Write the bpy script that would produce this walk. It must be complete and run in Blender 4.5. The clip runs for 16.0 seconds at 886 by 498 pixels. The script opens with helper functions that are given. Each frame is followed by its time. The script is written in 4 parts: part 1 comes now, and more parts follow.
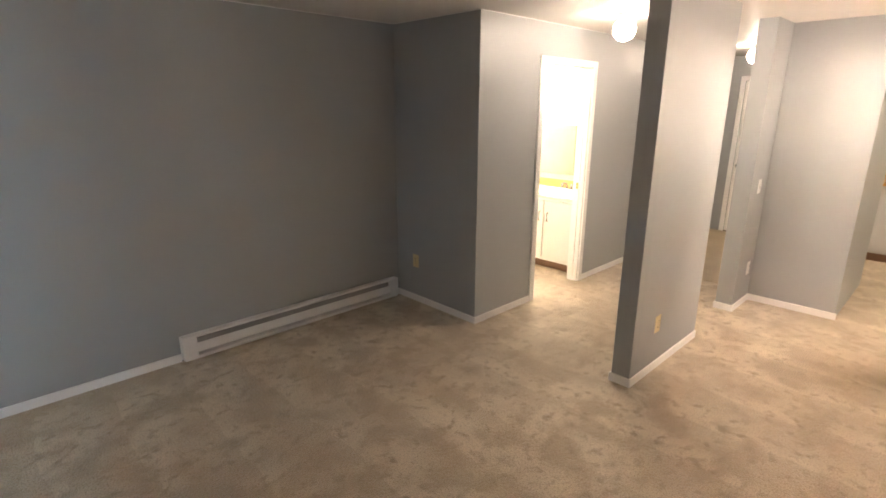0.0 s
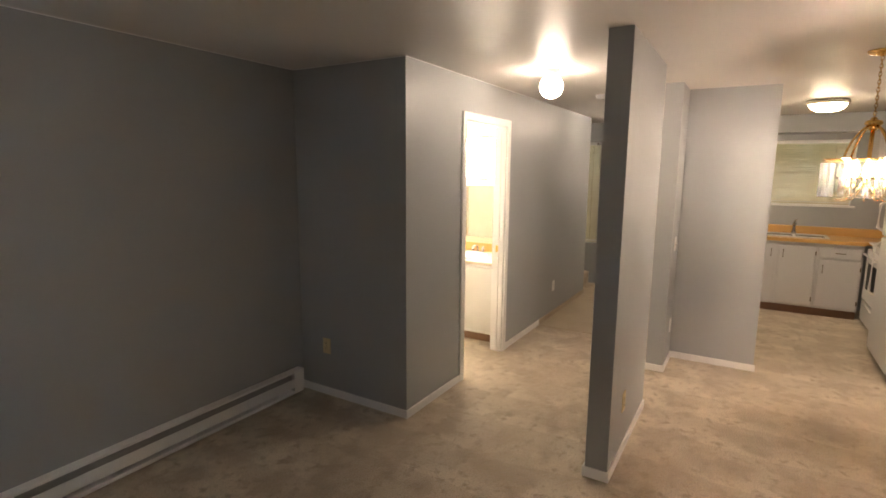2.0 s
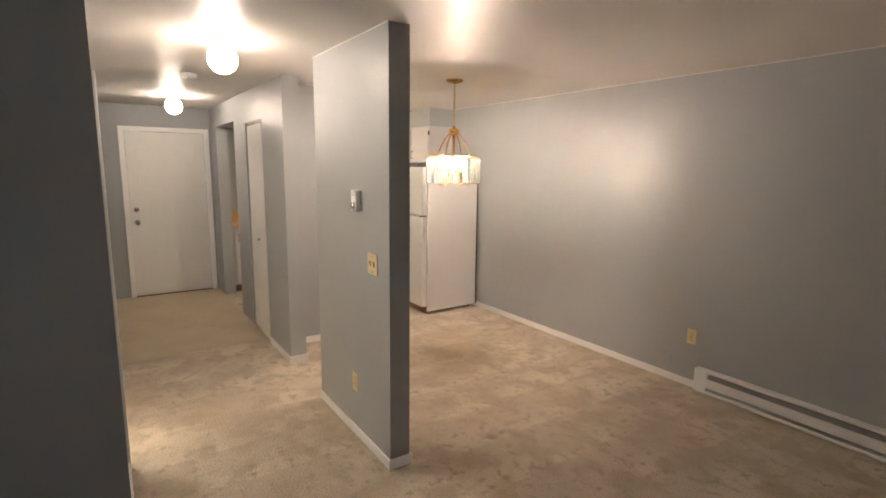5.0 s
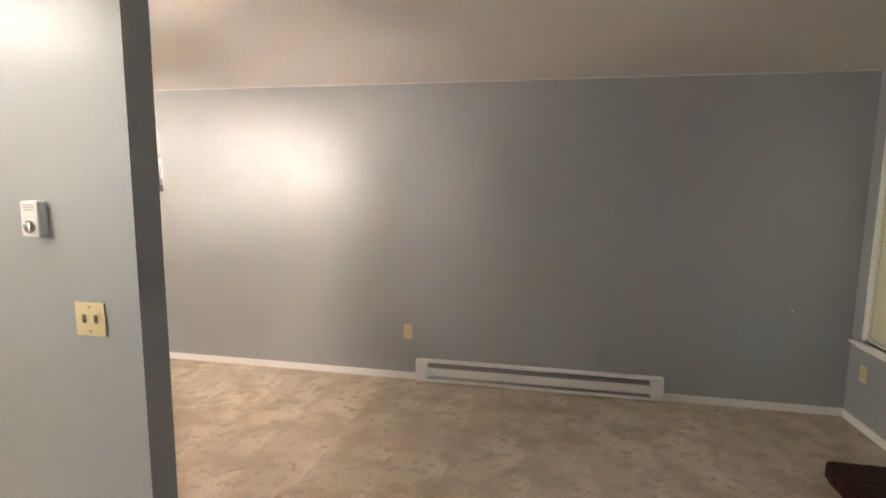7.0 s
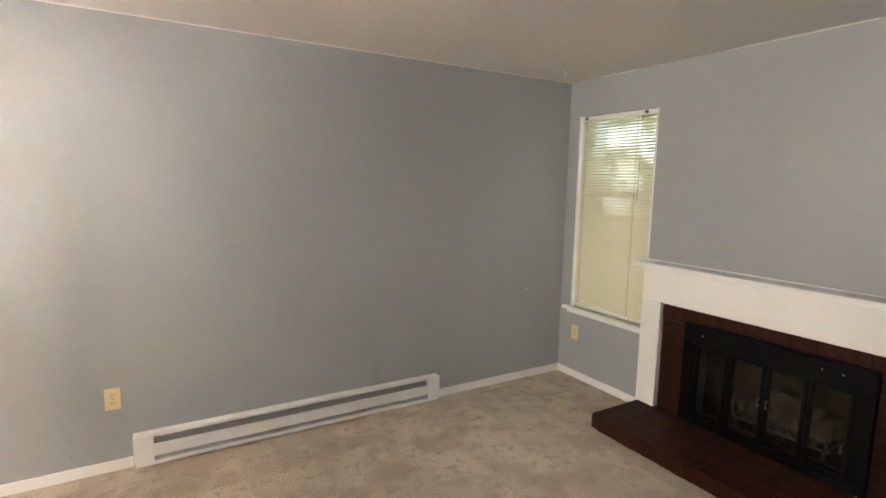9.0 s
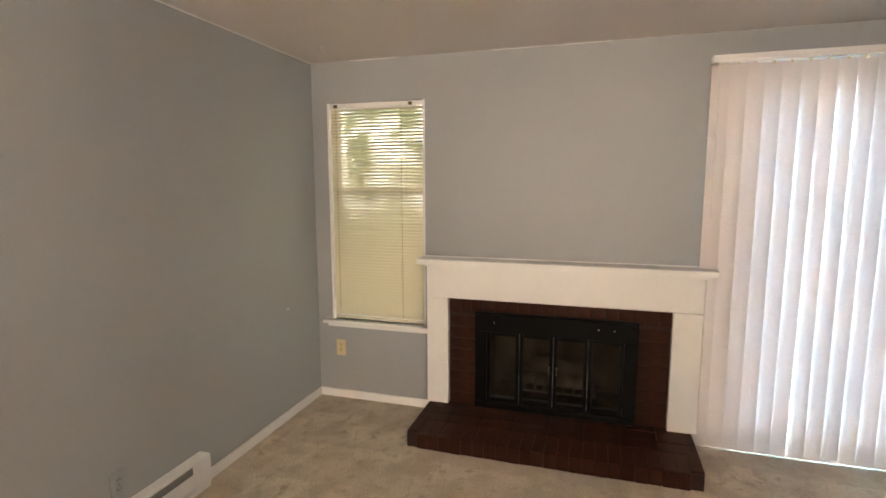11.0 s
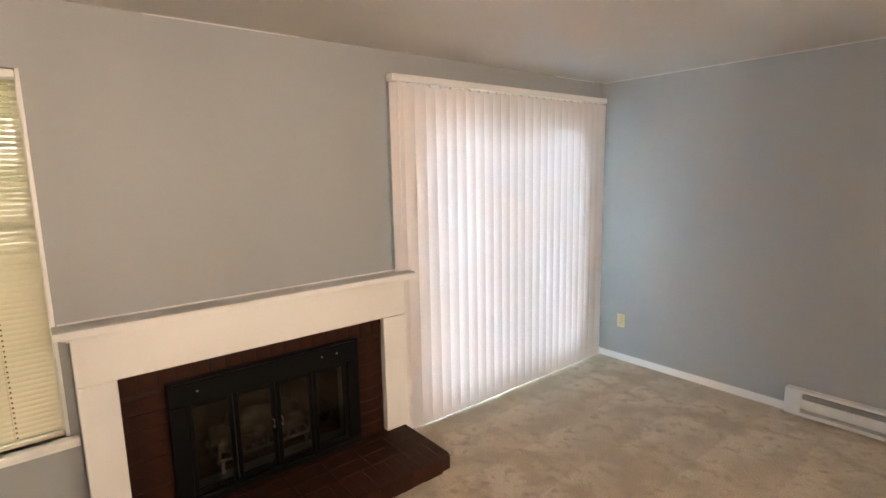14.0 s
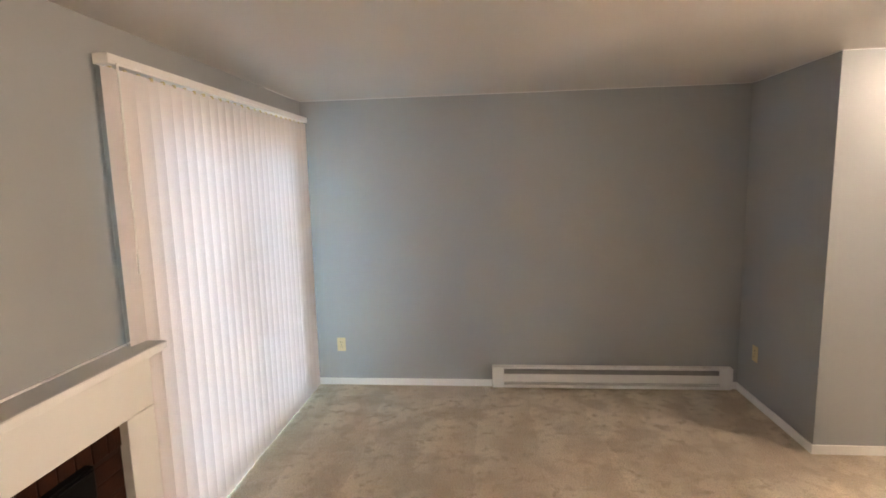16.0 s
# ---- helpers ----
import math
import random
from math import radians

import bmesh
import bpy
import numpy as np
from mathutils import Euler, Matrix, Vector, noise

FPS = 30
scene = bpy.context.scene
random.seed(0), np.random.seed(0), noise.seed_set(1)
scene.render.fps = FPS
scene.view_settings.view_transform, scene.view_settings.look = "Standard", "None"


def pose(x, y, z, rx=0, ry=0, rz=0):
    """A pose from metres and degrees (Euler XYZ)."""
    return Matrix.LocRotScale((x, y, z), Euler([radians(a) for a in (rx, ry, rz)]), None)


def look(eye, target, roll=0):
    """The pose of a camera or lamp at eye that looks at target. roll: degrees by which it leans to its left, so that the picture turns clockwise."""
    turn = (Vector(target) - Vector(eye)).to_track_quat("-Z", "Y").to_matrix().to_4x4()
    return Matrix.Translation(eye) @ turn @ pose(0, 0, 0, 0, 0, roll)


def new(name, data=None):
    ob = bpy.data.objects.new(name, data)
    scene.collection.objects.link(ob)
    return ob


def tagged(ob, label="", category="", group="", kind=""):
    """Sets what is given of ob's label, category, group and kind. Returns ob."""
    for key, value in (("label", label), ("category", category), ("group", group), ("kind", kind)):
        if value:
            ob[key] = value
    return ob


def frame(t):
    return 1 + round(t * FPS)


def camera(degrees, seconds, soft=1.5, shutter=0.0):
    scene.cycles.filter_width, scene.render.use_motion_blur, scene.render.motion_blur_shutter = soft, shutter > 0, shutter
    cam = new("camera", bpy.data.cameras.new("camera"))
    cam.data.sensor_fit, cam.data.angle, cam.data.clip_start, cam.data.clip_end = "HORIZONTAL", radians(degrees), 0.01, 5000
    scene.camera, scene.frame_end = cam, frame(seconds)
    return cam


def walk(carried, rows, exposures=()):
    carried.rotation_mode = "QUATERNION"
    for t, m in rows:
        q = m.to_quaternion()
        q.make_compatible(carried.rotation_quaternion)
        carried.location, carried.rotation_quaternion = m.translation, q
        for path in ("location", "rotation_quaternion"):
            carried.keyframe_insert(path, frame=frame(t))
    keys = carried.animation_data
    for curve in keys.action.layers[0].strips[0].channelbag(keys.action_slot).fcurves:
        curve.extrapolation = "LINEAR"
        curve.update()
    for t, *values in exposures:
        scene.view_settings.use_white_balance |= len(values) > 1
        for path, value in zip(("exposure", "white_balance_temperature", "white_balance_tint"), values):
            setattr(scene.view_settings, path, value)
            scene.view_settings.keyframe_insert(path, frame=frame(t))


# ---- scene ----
cam = camera(82.0, 16.0, soft=1.7, shutter=0.0)
# seconds, eye and target in metres, roll in degrees
PATH = [
    (0, (0.581, 1.101, 1.697), (1.921, 2.484, 1.156), 0.2),
    (0.5, (0.638, 1.107, 1.723), (1.993, 2.532, 1.356), 0.4),
    (1, (0.674, 1.181, 1.686), (2.08, 2.579, 1.418), 1.2),
    (1.5, (0.691, 1.463, 1.698), (2.232, 2.698, 1.378), 1.2),
    (2, (0.774, 1.803, 1.66), (2.469, 2.818, 1.352), 0.5),
    (2.5, (0.863, 2.154, 1.688), (2.695, 2.892, 1.372), 0.1),
    (3, (0.832, 2.602, 1.68), (2.766, 2.993, 1.355), -0.5),
    (3.2, (0.816, 2.697, 1.651), (2.777, 2.96, 1.36), -1.1),
    (5.3, (1.18, 3.772, 1.652), (2.681, 2.492, 1.324), 1.1),
    (5.5, (1.236, 3.825, 1.662), (2.64, 2.438, 1.335), 1.2),
    (6, (1.387, 3.918, 1.664), (2.521, 2.3, 1.356), 2.0),
    (6.5, (1.608, 3.922, 1.732), (2.435, 2.135, 1.383), 1.2),
    (7, (2.102, 3.875, 1.588), (2.485, 1.929, 1.332), 0.6),
    (7.5, (2.552, 3.711, 1.61), (2.492, 1.732, 1.323), 0.9),
    (8, (2.695, 3.449, 1.596), (2.297, 1.507, 1.336), 1.0),
    (8.5, (2.846, 3.287, 1.577), (2.127, 1.438, 1.321), 1.0),
    (9, (2.969, 3.056, 1.558), (1.955, 1.352, 1.294), 1.1),
    (9.2, (2.953, 2.982, 1.581), (1.85, 1.335, 1.311), 1.2),
    (11.3, (3.195, 1.665, 1.512), (1.233, 1.376, 1.253), 0.0),
    (11.5, (3.204, 1.53, 1.491), (1.223, 1.43, 1.232), 0.2),
    (12, (3.288, 1.452, 1.472), (1.31, 1.626, 1.229), 0.2),
    (12.5, (3.23, 1.263, 1.484), (1.289, 1.669, 1.228), 0.1),
    (13, (3.049, 1.168, 1.496), (1.165, 1.797, 1.258), -0.5),
    (13.5, (2.818, 0.926, 1.642), (1.095, 1.891, 1.325), -0.6),
    (14, (2.57, 0.787, 1.657), (1.033, 2.029, 1.35), -1.2),
    (14.5, (2.255, 0.733, 1.673), (0.982, 2.244, 1.37), -1.4),
    (15, (1.92, 0.628, 1.684), (0.997, 2.378, 1.393), -1.4),
    (15.5, (1.689, 0.644, 1.704), (1.123, 2.539, 1.403), -1.1),
    (16, (1.505, 0.584, 1.696), (1.315, 2.557, 1.427), -1.5),
]
walk(cam, [(t, look(eye, target, roll)) for t, eye, target, roll in PATH],
     exposures=[(0.0, 2.4, 7100, 15), (0.5, 2.05, 7200, 15), (1.5, 1.7, 7300, 15), (3.0, 1.8, 7200, 15), (5.5, 1.85, 6700, 13), (6.5, 2.15, 6400, 11),
                (7.5, 2.5, 6100, 10), (8.0, 2.7, 6200, 10), (9.0, 3.0, 6100, 9), (11.5, 2.9, 7200, 16), (12.5, 2.88, 7400, 17), (15.0, 3.15, 7400, 17), (16.0, 3.02, 7400, 17)])

H = 2.34        # ceiling height
COOL = (0.40, 0.73, 1.0)

# ---- world and large lights ----
world = bpy.data.worlds.new("sky")
scene.world = world
world.use_nodes = True
wn = world.node_tree.nodes
sky = wn.new("ShaderNodeTexSky")
sky.sky_type, sky.sun_disc = "NISHITA", False
sky.sun_elevation, sky.sun_rotation = radians(40), radians(3)
wn["Background"].inputs["Strength"].default_value = 0.06
world.node_tree.links.new(sky.outputs["Color"], wn["Background"].inputs["Color"])

sun = bpy.data.lights.new("sun", "SUN")
sun.energy, sun.angle, sun.color = 0.6, radians(15), (1.0, 0.95, 0.88)
new("sun", sun).matrix_world = look((0.3, 6, 5), (0, 0, 0))


def area(name, place, target, sx, sy, watts, color, spread=180):
    d = bpy.data.lights.new(name, "AREA")
    d.shape, d.size, d.size_y, d.energy, d.color = "RECTANGLE", sx, sy, watts, color
    d.spread = radians(spread)
    new(name, d).matrix_world = look(place, target)


# daylight in the openings of the west wall
area("daylight_slider", (-0.12, 3.52, 1.05), (1, 3.52, 1.05), 1.8, 1.9, 47.0, COOL, 150)


# ---- materials ----
def mat(name, base, rough=0.5, dark=None, scale=2.5, fine=90.0, bump=0.05, dist=0.002, metal=0.0, spec=0.5, amount=0.5, trans=0.0, through_tint=None):
    """Paint, wood, metal: a base colour with broad and fine variation and a fine relief."""
    m = bpy.data.materials.new(name)
    m.use_nodes = True
    n, l = m.node_tree.nodes, m.node_tree.links
    b = n["Principled BSDF"]
    tc = n.new("ShaderNodeTexCoord")
    big, small = n.new("ShaderNodeTexNoise"), n.new("ShaderNodeTexNoise")
    big.inputs["Scale"].default_value, big.inputs["Detail"].default_value = scale, 4
    small.inputs["Scale"].default_value, small.inputs["Detail"].default_value = fine, 3
    add = n.new("ShaderNodeMath")
    add.operation = "MULTIPLY_ADD"
    add.inputs[1].default_value = 0.35
    l.new(tc.outputs["Object"], big.inputs["Vector"])
    l.new(tc.outputs["Object"], small.inputs["Vector"])
    l.new(small.outputs["Fac"], add.inputs[0])
    l.new(big.outputs["Fac"], add.inputs[2])
    ramp = n.new("ShaderNodeMapRange")
    ramp.inputs["From Min"].default_value, ramp.inputs["From Max"].default_value = 0.45, 0.9
    ramp.inputs["To Max"].default_value = amount
    l.new(add.outputs[0], ramp.inputs["Value"])
    mix = n.new("ShaderNodeMix")
    mix.data_type = "RGBA"
    d = dark or tuple(c * 0.86 for c in base)
    mix.inputs["A"].default_value, mix.inputs["B"].default_value = (*base, 1), (*d, 1)
    l.new(ramp.outputs["Result"], mix.inputs["Factor"])
    l.new(mix.outputs["Result"], b.inputs["Base Color"])
    rr = n.new("ShaderNodeMapRange")
    rr.inputs["To Min"].default_value, rr.inputs["To Max"].default_value = rough * 0.9, min(1.0, rough * 1.15)
    l.new(big.outputs["Fac"], rr.inputs["Value"])
    l.new(rr.outputs["Result"], b.inputs["Roughness"])
    bp = n.new("ShaderNodeBump")
    bp.inputs["Strength"].default_value, bp.inputs["Distance"].default_value = bump, dist
    l.new(small.outputs["Fac"], bp.inputs["Height"])
    l.new(bp.outputs["Normal"], b.inputs["Normal"])
    b.inputs["Metallic"].default_value, b.inputs["Specular IOR Level"].default_value = metal, spec
    if trans:
        out = n["Material Output"]
        tr, sh = n.new("ShaderNodeBsdfTranslucent"), n.new("ShaderNodeMixShader")
        if through_tint:
            tr.inputs["Color"].default_value = (*through_tint, 1)
        else:
            l.new(mix.outputs["Result"], tr.inputs["Color"])
        sh.inputs["Fac"].default_value = trans
        l.new(b.outputs[0], sh.inputs[1])
        l.new(tr.outputs[0], sh.inputs[2])
        l.new(sh.outputs[0], out.inputs["Surface"])
    return m


def glass(name, tint, ior=1.45, rough=0.02):
    m = bpy.data.materials.new(name)
    m.use_nodes = True
    n, l = m.node_tree.nodes, m.node_tree.links
    n.remove(n["Principled BSDF"])
    tr, gl, fr, sh = n.new("ShaderNodeBsdfTransparent"), n.new("ShaderNodeBsdfGlossy"), n.new("ShaderNodeFresnel"), n.new("ShaderNodeMixShader")
    tr.inputs["Color"].default_value = (*tint, 1)
    gl.inputs["Roughness"].default_value = rough
    fr.inputs["IOR"].default_value = ior
    l.new(fr.outputs[0], sh.inputs["Fac"])
    l.new(tr.outputs[0], sh.inputs[1])
    l.new(gl.outputs[0], sh.inputs[2])
    l.new(sh.outputs[0], n["Material Output"].inputs["Surface"])
    return m


def glow(name, color, strength):
    m = bpy.data.materials.new(name)
    m.use_nodes = True
    b = m.node_tree.nodes["Principled BSDF"]
    b.inputs["Base Color"].default_value = (0.9, 0.88, 0.84, 1)
    b.inputs["Emission Color"].default_value = (*color, 1)
    b.inputs["Emission Strength"].default_value = strength
    return m


def clear_bulb(name, color, strength):
    """Clear bulb glass that carries the glare of its own filament."""
    m = bpy.data.materials.new(name)
    m.use_nodes = True
    n, l = m.node_tree.nodes, m.node_tree.links
    n.remove(n["Principled BSDF"])
    tr, em, sh = n.new("ShaderNodeBsdfTransparent"), n.new("ShaderNodeEmission"), n.new("ShaderNodeAddShader")
    em.inputs["Color"].default_value, em.inputs["Strength"].default_value = (*color, 1), strength
    l.new(tr.outputs[0], sh.inputs[0])
    l.new(em.outputs[0], sh.inputs[1])
    l.new(sh.outputs[0], n["Material Output"].inputs["Surface"])
    return m


def frosted(name, clear, color):
    """Dimming glass: partly see-through, partly scattering the light behind it."""
    m = bpy.data.materials.new(name)
    m.use_nodes = True
    n, l = m.node_tree.nodes, m.node_tree.links
    n.remove(n["Principled BSDF"])
    tr, ts, sh = n.new("ShaderNodeBsdfTransparent"), n.new("ShaderNodeBsdfTranslucent"), n.new("ShaderNodeMixShader")
    ts.inputs["Color"].default_value = (*color, 1)
    sh.inputs["Fac"].default_value = 1 - clear
    l.new(tr.outputs[0], sh.inputs[1])
    l.new(ts.outputs[0], sh.inputs[2])
    l.new(sh.outputs[0], n["Material Output"].inputs["Surface"])
    return m


def carpet_material():
    m = bpy.data.materials.new("beige_carpet")
    m.use_nodes = True
    n, l = m.node_tree.nodes, m.node_tree.links
    b = n["Principled BSDF"]
    tc = n.new("ShaderNodeTexCoord")

    def noise_node(scale, detail, distortion=0.0, stretch=None):
        t = n.new("ShaderNodeTexNoise")
        t.inputs["Scale"].default_value, t.inputs["Detail"].default_value = scale, detail
        t.inputs["Distortion"].default_value = distortion
        if stretch:
            mp = n.new("ShaderNodeMapping")
            mp.inputs["Scale"].default_value = stretch
            mp.inputs["Rotation"].default_value = (0, 0, 0.6)
            l.new(tc.outputs["Object"], mp.inputs["Vector"])
            l.new(mp.outputs[0], t.inputs["Vector"])
        else:
            l.new(tc.outputs["Object"], t.inputs["Vector"])
        return t

    def mixed(a, bcol, fac, lo, hi):
        mr = n.new("ShaderNodeMapRange")
        mr.inputs["From Min"].default_value, mr.inputs["From Max"].default_value = lo, hi
        l.new(fac.outputs["Fac"], mr.inputs["Value"])
        mx = n.new("ShaderNodeMix")
        mx.data_type = "RGBA"
        if isinstance(a, tuple):
            mx.inputs["A"].default_value = (*a, 1)
        else:
            l.new(a.outputs["Result"], mx.inputs["A"])
        mx.inputs["B"].default_value = (*bcol, 1)
        l.new(mr.outputs["Result"], mx.inputs["Factor"])
        return mx

    def math_node(op, *values):
        q = n.new("ShaderNodeMath")
        q.operation = op
        for k, v in enumerate(values):
            if isinstance(v, (int, float)):
                q.inputs[k].default_value = v
            else:
                l.new(v, q.inputs[k])
        return q.outputs[0]

    brushed = noise_node(4.5, 8, 0.1)
    scuffs = noise_node(15.0, 8, 0.15)
    tracks = noise_node(1.3, 4, 0.2, (0.8, 1.6, 1))
    tuft = noise_node(130, 3)
    curl = noise_node(48, 3)
    c0 = mixed((0.68, 0.585, 0.46), (0.47, 0.385, 0.285), brushed, 0.46, 0.61)
    c1 = mixed(c0, (0.38, 0.305, 0.22), scuffs, 0.53, 0.69)
    c2 = mixed(c1, (0.53, 0.44, 0.335), tracks, 0.48, 0.76)
    # strokes of the vacuum cleaner: wedges of brushed pile along y
    sep = n.new("ShaderNodeSeparateXYZ")
    l.new(tc.outputs["Object"], sep.inputs[0])
    wob = noise_node(1.1, 3)
    shift = math_node("MULTIPLY_ADD", wob.outputs["Fac"], 0.7, 0.0)
    u = math_node("FRACT", math_node("MULTIPLY_ADD", sep.outputs["X"], 2.6, shift))
    edge = math_node("PINGPONG", math_node("MULTIPLY_ADD", sep.outputs["Y"], 0.85, shift), 0.8)
    side = math_node("SUBTRACT", u, math_node("MULTIPLY_ADD", edge, 0.9, 0.1))
    stroke = n.new("ShaderNodeMapRange")
    stroke.interpolation_type = "SMOOTHSTEP"
    stroke.inputs["From Min"].default_value, stroke.inputs["From Max"].default_value = -0.2, 0.2
    stroke.inputs["To Max"].default_value = 0.42
    l.new(side, stroke.inputs["Value"])
    lay = n.new("ShaderNodeMix")
    lay.data_type = "RGBA"
    lay.inputs["B"].default_value = (0.45, 0.37, 0.275, 1)
    l.new(c2.outputs["Result"], lay.inputs["A"])
    l.new(stroke.outputs["Result"], lay.inputs["Factor"])
    c3 = mixed(lay, (0.30, 0.235, 0.165), tuft, 0.46, 0.80)
    l.new(c3.outputs["Result"], b.inputs["Base Color"])
    b.inputs["Roughness"].default_value = 1.0
    b.inputs["Specular IOR Level"].default_value = 0.1
    b.inputs["Sheen Weight"].default_value = 0.25
    add = n.new("ShaderNodeMath")
    l.new(tuft.outputs["Fac"], add.inputs[0])
    l.new(curl.outputs["Fac"], add.inputs[1])
    bp = n.new("ShaderNodeBump")
    bp.inputs["Strength"].default_value, bp.inputs["Distance"].default_value = 0.9, 0.012
    l.new(add.outputs[0], bp.inputs["Height"])
    l.new(bp.outputs["Normal"], b.inputs["Normal"])
    return m


def backdrop_material():
    m = bpy.data.materials.new("garden_backdrop")
    m.use_nodes = True
    n, l = m.node_tree.nodes, m.node_tree.links
    n.remove(n["Principled BSDF"])
    tc, t, r, e = n.new("ShaderNodeTexCoord"), n.new("ShaderNodeTexNoise"), n.new("ShaderNodeValToRGB"), n.new("ShaderNodeEmission")
    t.inputs["Scale"].default_value, t.inputs["Detail"].default_value = 2.2, 8
    r.color_ramp.elements[0].position, r.color_ramp.elements[0].color = 0.42, (0.05, 0.08, 0.03, 1)
    r.color_ramp.elements[1].position, r.color_ramp.elements[1].color = 0.62, (0.95, 0.95, 0.85, 1)
    l.new(tc.outputs["Object"], t.inputs["Vector"])
    l.new(t.outputs["Fac"], r.inputs["Fac"])
    l.new(r.outputs["Color"], e.inputs["Color"])
    e.inputs["Strength"].default_value = 1.1
    l.new(e.outputs[0], n["Material Output"].inputs["Surface"])
    return m


PAINT = mat("grey_wall_paint", (0.368, 0.385, 0.397), 0.42, (0.344, 0.361, 0.373), 1.3, 110, 0.16, 0.0015, spec=0.45)
CEIL = mat("white_ceiling_paint", (0.66, 0.63, 0.60), 0.46, (0.62, 0.59, 0.56), 1.5, 45, 0.28, 0.004)
SHELF = mat("light_grey_shelf_top", (0.52, 0.52, 0.52), 0.3, (0.48, 0.48, 0.48), 3, 150, 0.05)
WHITE = mat("white_trim_paint", (0.87, 0.865, 0.85), 0.35, (0.82, 0.815, 0.80), 4, 120, 0.05)
DOORW = mat("white_door_paint", (0.78, 0.77, 0.74), 0.4, (0.73, 0.72, 0.69), 3, 150, 0.06)
CAB = mat("grey_white_cabinet_paint", (0.54, 0.53, 0.54), 0.4, (0.50, 0.49, 0.50), 3, 100, 0.05)
APPL = mat("white_appliance_enamel", (0.68, 0.67, 0.66), 0.34, (0.63, 0.62, 0.61), 2, 260, 0.08)
HEAT = mat("white_heater_enamel", (0.85, 0.85, 0.84), 0.35, (0.70, 0.70, 0.69), 5, 140, 0.03)
SLOT = mat("grey_heater_fins", (0.30, 0.30, 0.30), 0.5, None, 20, 300, 0.3, metal=0.2)
IVORY = mat("ivory_plastic", (0.72, 0.62, 0.36), 0.4, (0.68, 0.58, 0.33), 10, 200, 0.02)
GREYPL = mat("painted_over_plastic", (0.37, 0.385, 0.40), 0.4, None, 10, 200, 0.02)
BLACKISH = mat("dark_slot", (0.02, 0.02, 0.02), 0.6)
BRICK = mat("dark_red_brick", (0.048, 0.0135, 0.006), 0.5, (0.020, 0.008, 0.005), 9, 120, 0.4, 0.004, spec=0.15, amount=1.0)
MORTAR = mat("dark_mortar", (0.026, 0.010, 0.006), 0.9, None, 15, 150, 0.6, 0.004)
IRON = mat("black_iron", (0.0035, 0.0035, 0.0035), 0.5, (0.006, 0.0055, 0.005), 6, 200, 0.15, spec=0.10)
SOOT = mat("sooty_firebrick", (0.30, 0.25, 0.19), 0.95, (0.04, 0.03, 0.025), 7, 60, 0.6, 0.006, amount=1.0)
ASH = mat("ash_grey_iron", (0.34, 0.33, 0.31), 0.9, (0.16, 0.15, 0.14), 14, 90, 0.3, amount=0.9)
LOG = mat("ashy_log", (0.40, 0.35, 0.28), 0.95, (0.10, 0.08, 0.06), 12, 70, 0.9, 0.01, amount=1.0)
BRASS = mat("polished_brass", (0.80, 0.52, 0.20), 0.18, (0.70, 0.44, 0.16), 12, 200, 0.02, metal=1.0)
STEEL = mat("brushed_steel", (0.55, 0.54, 0.52), 0.25, None, 8, 200, 0.05, metal=1.0)
NICKEL = mat("warm_nickel", (0.55, 0.47, 0.38), 0.4, None, 8, 200, 0.04, metal=0.5)
BRONZE = mat("dark_bronze", (0.16, 0.12, 0.08), 0.35, None, 10, 200, 0.05, metal=0.9)
COUNTER = mat("orange_laminate", (0.62, 0.36, 0.12), 0.35, (0.55, 0.30, 0.09), 6, 160, 0.03)
MARBLE = mat("cultured_marble", (0.82, 0.74, 0.60), 0.25, (0.76, 0.66, 0.50), 5, 60, 0.03)
VINYL = mat("tan_vinyl_floor", (0.50, 0.41, 0.28), 0.34, (0.41, 0.32, 0.21), 3, 70, 0.1, amount=0.9)
KICK = mat("brown_toe_kick", (0.22, 0.12, 0.07), 0.6)
SLATV = mat("white_vinyl_slat", (0.86, 0.82, 0.81), 0.42, (0.84, 0.80, 0.79), 3, 180, 0.05, trans=0.115, through_tint=(0.88, 0.78, 0.79))
SLATH = mat("cream_blind_slat", (0.76, 0.71, 0.57), 0.4, (0.72, 0.67, 0.53), 5, 180, 0.03, trans=0.2)
MIRROR = mat("mirror_silver", (0.9, 0.9, 0.9), 0.03, None, 2, 40, 0.0, metal=1.0)
PANE = glass("window_glass", (0.95, 0.98, 0.96))
CRYSTAL = glass("ribbed_glass_panel", (0.93, 0.96, 0.95), 1.5, 0.12)
# bevels dimmed in place of bending light, to streak the chandelier's light
BEVEL = frosted("streak_bevel_glass", 0.55, (0.06, 0.066, 0.065))
SMOKED = glass("smoked_fire_glass", (0.58, 0.56, 0.52), 1.4, 0.05)
OPAL = glow("opal_globe_glow", (1.0, 0.86, 0.73), 23.0)
KLENS = glow("frosted_dome_glow", (1.0, 0.84, 0.60), 20.0)
VANITY = glow("vanity_light_glow", (1.0, 0.92, 0.78), 13.0)
FILAMENT = glow("hot_filament", (1.0, 0.80, 0.67), 1750.0)
BULB = clear_bulb("lit_clear_bulb", (1.0, 0.84, 0.64), 14.0)
CARPET = carpet_material()
BACKDROP = backdrop_material()

# ---- mesh helpers ----
WORLD = {}


def thing(name, place, label="", category="", group="", kind=""):
    e = new(name)
    e.empty_display_size = 0.1
    e.location = place
    WORLD[e] = Matrix.Translation(place)
    return tagged(e, label, category, group, kind)


def attach(ob, parent, m=None):
    WORLD[ob] = m or Matrix.Identity(4)
    ob.parent = parent
    ob.matrix_parent_inverse = WORLD[parent].inverted()
    ob.matrix_basis = WORLD[ob]
    return ob


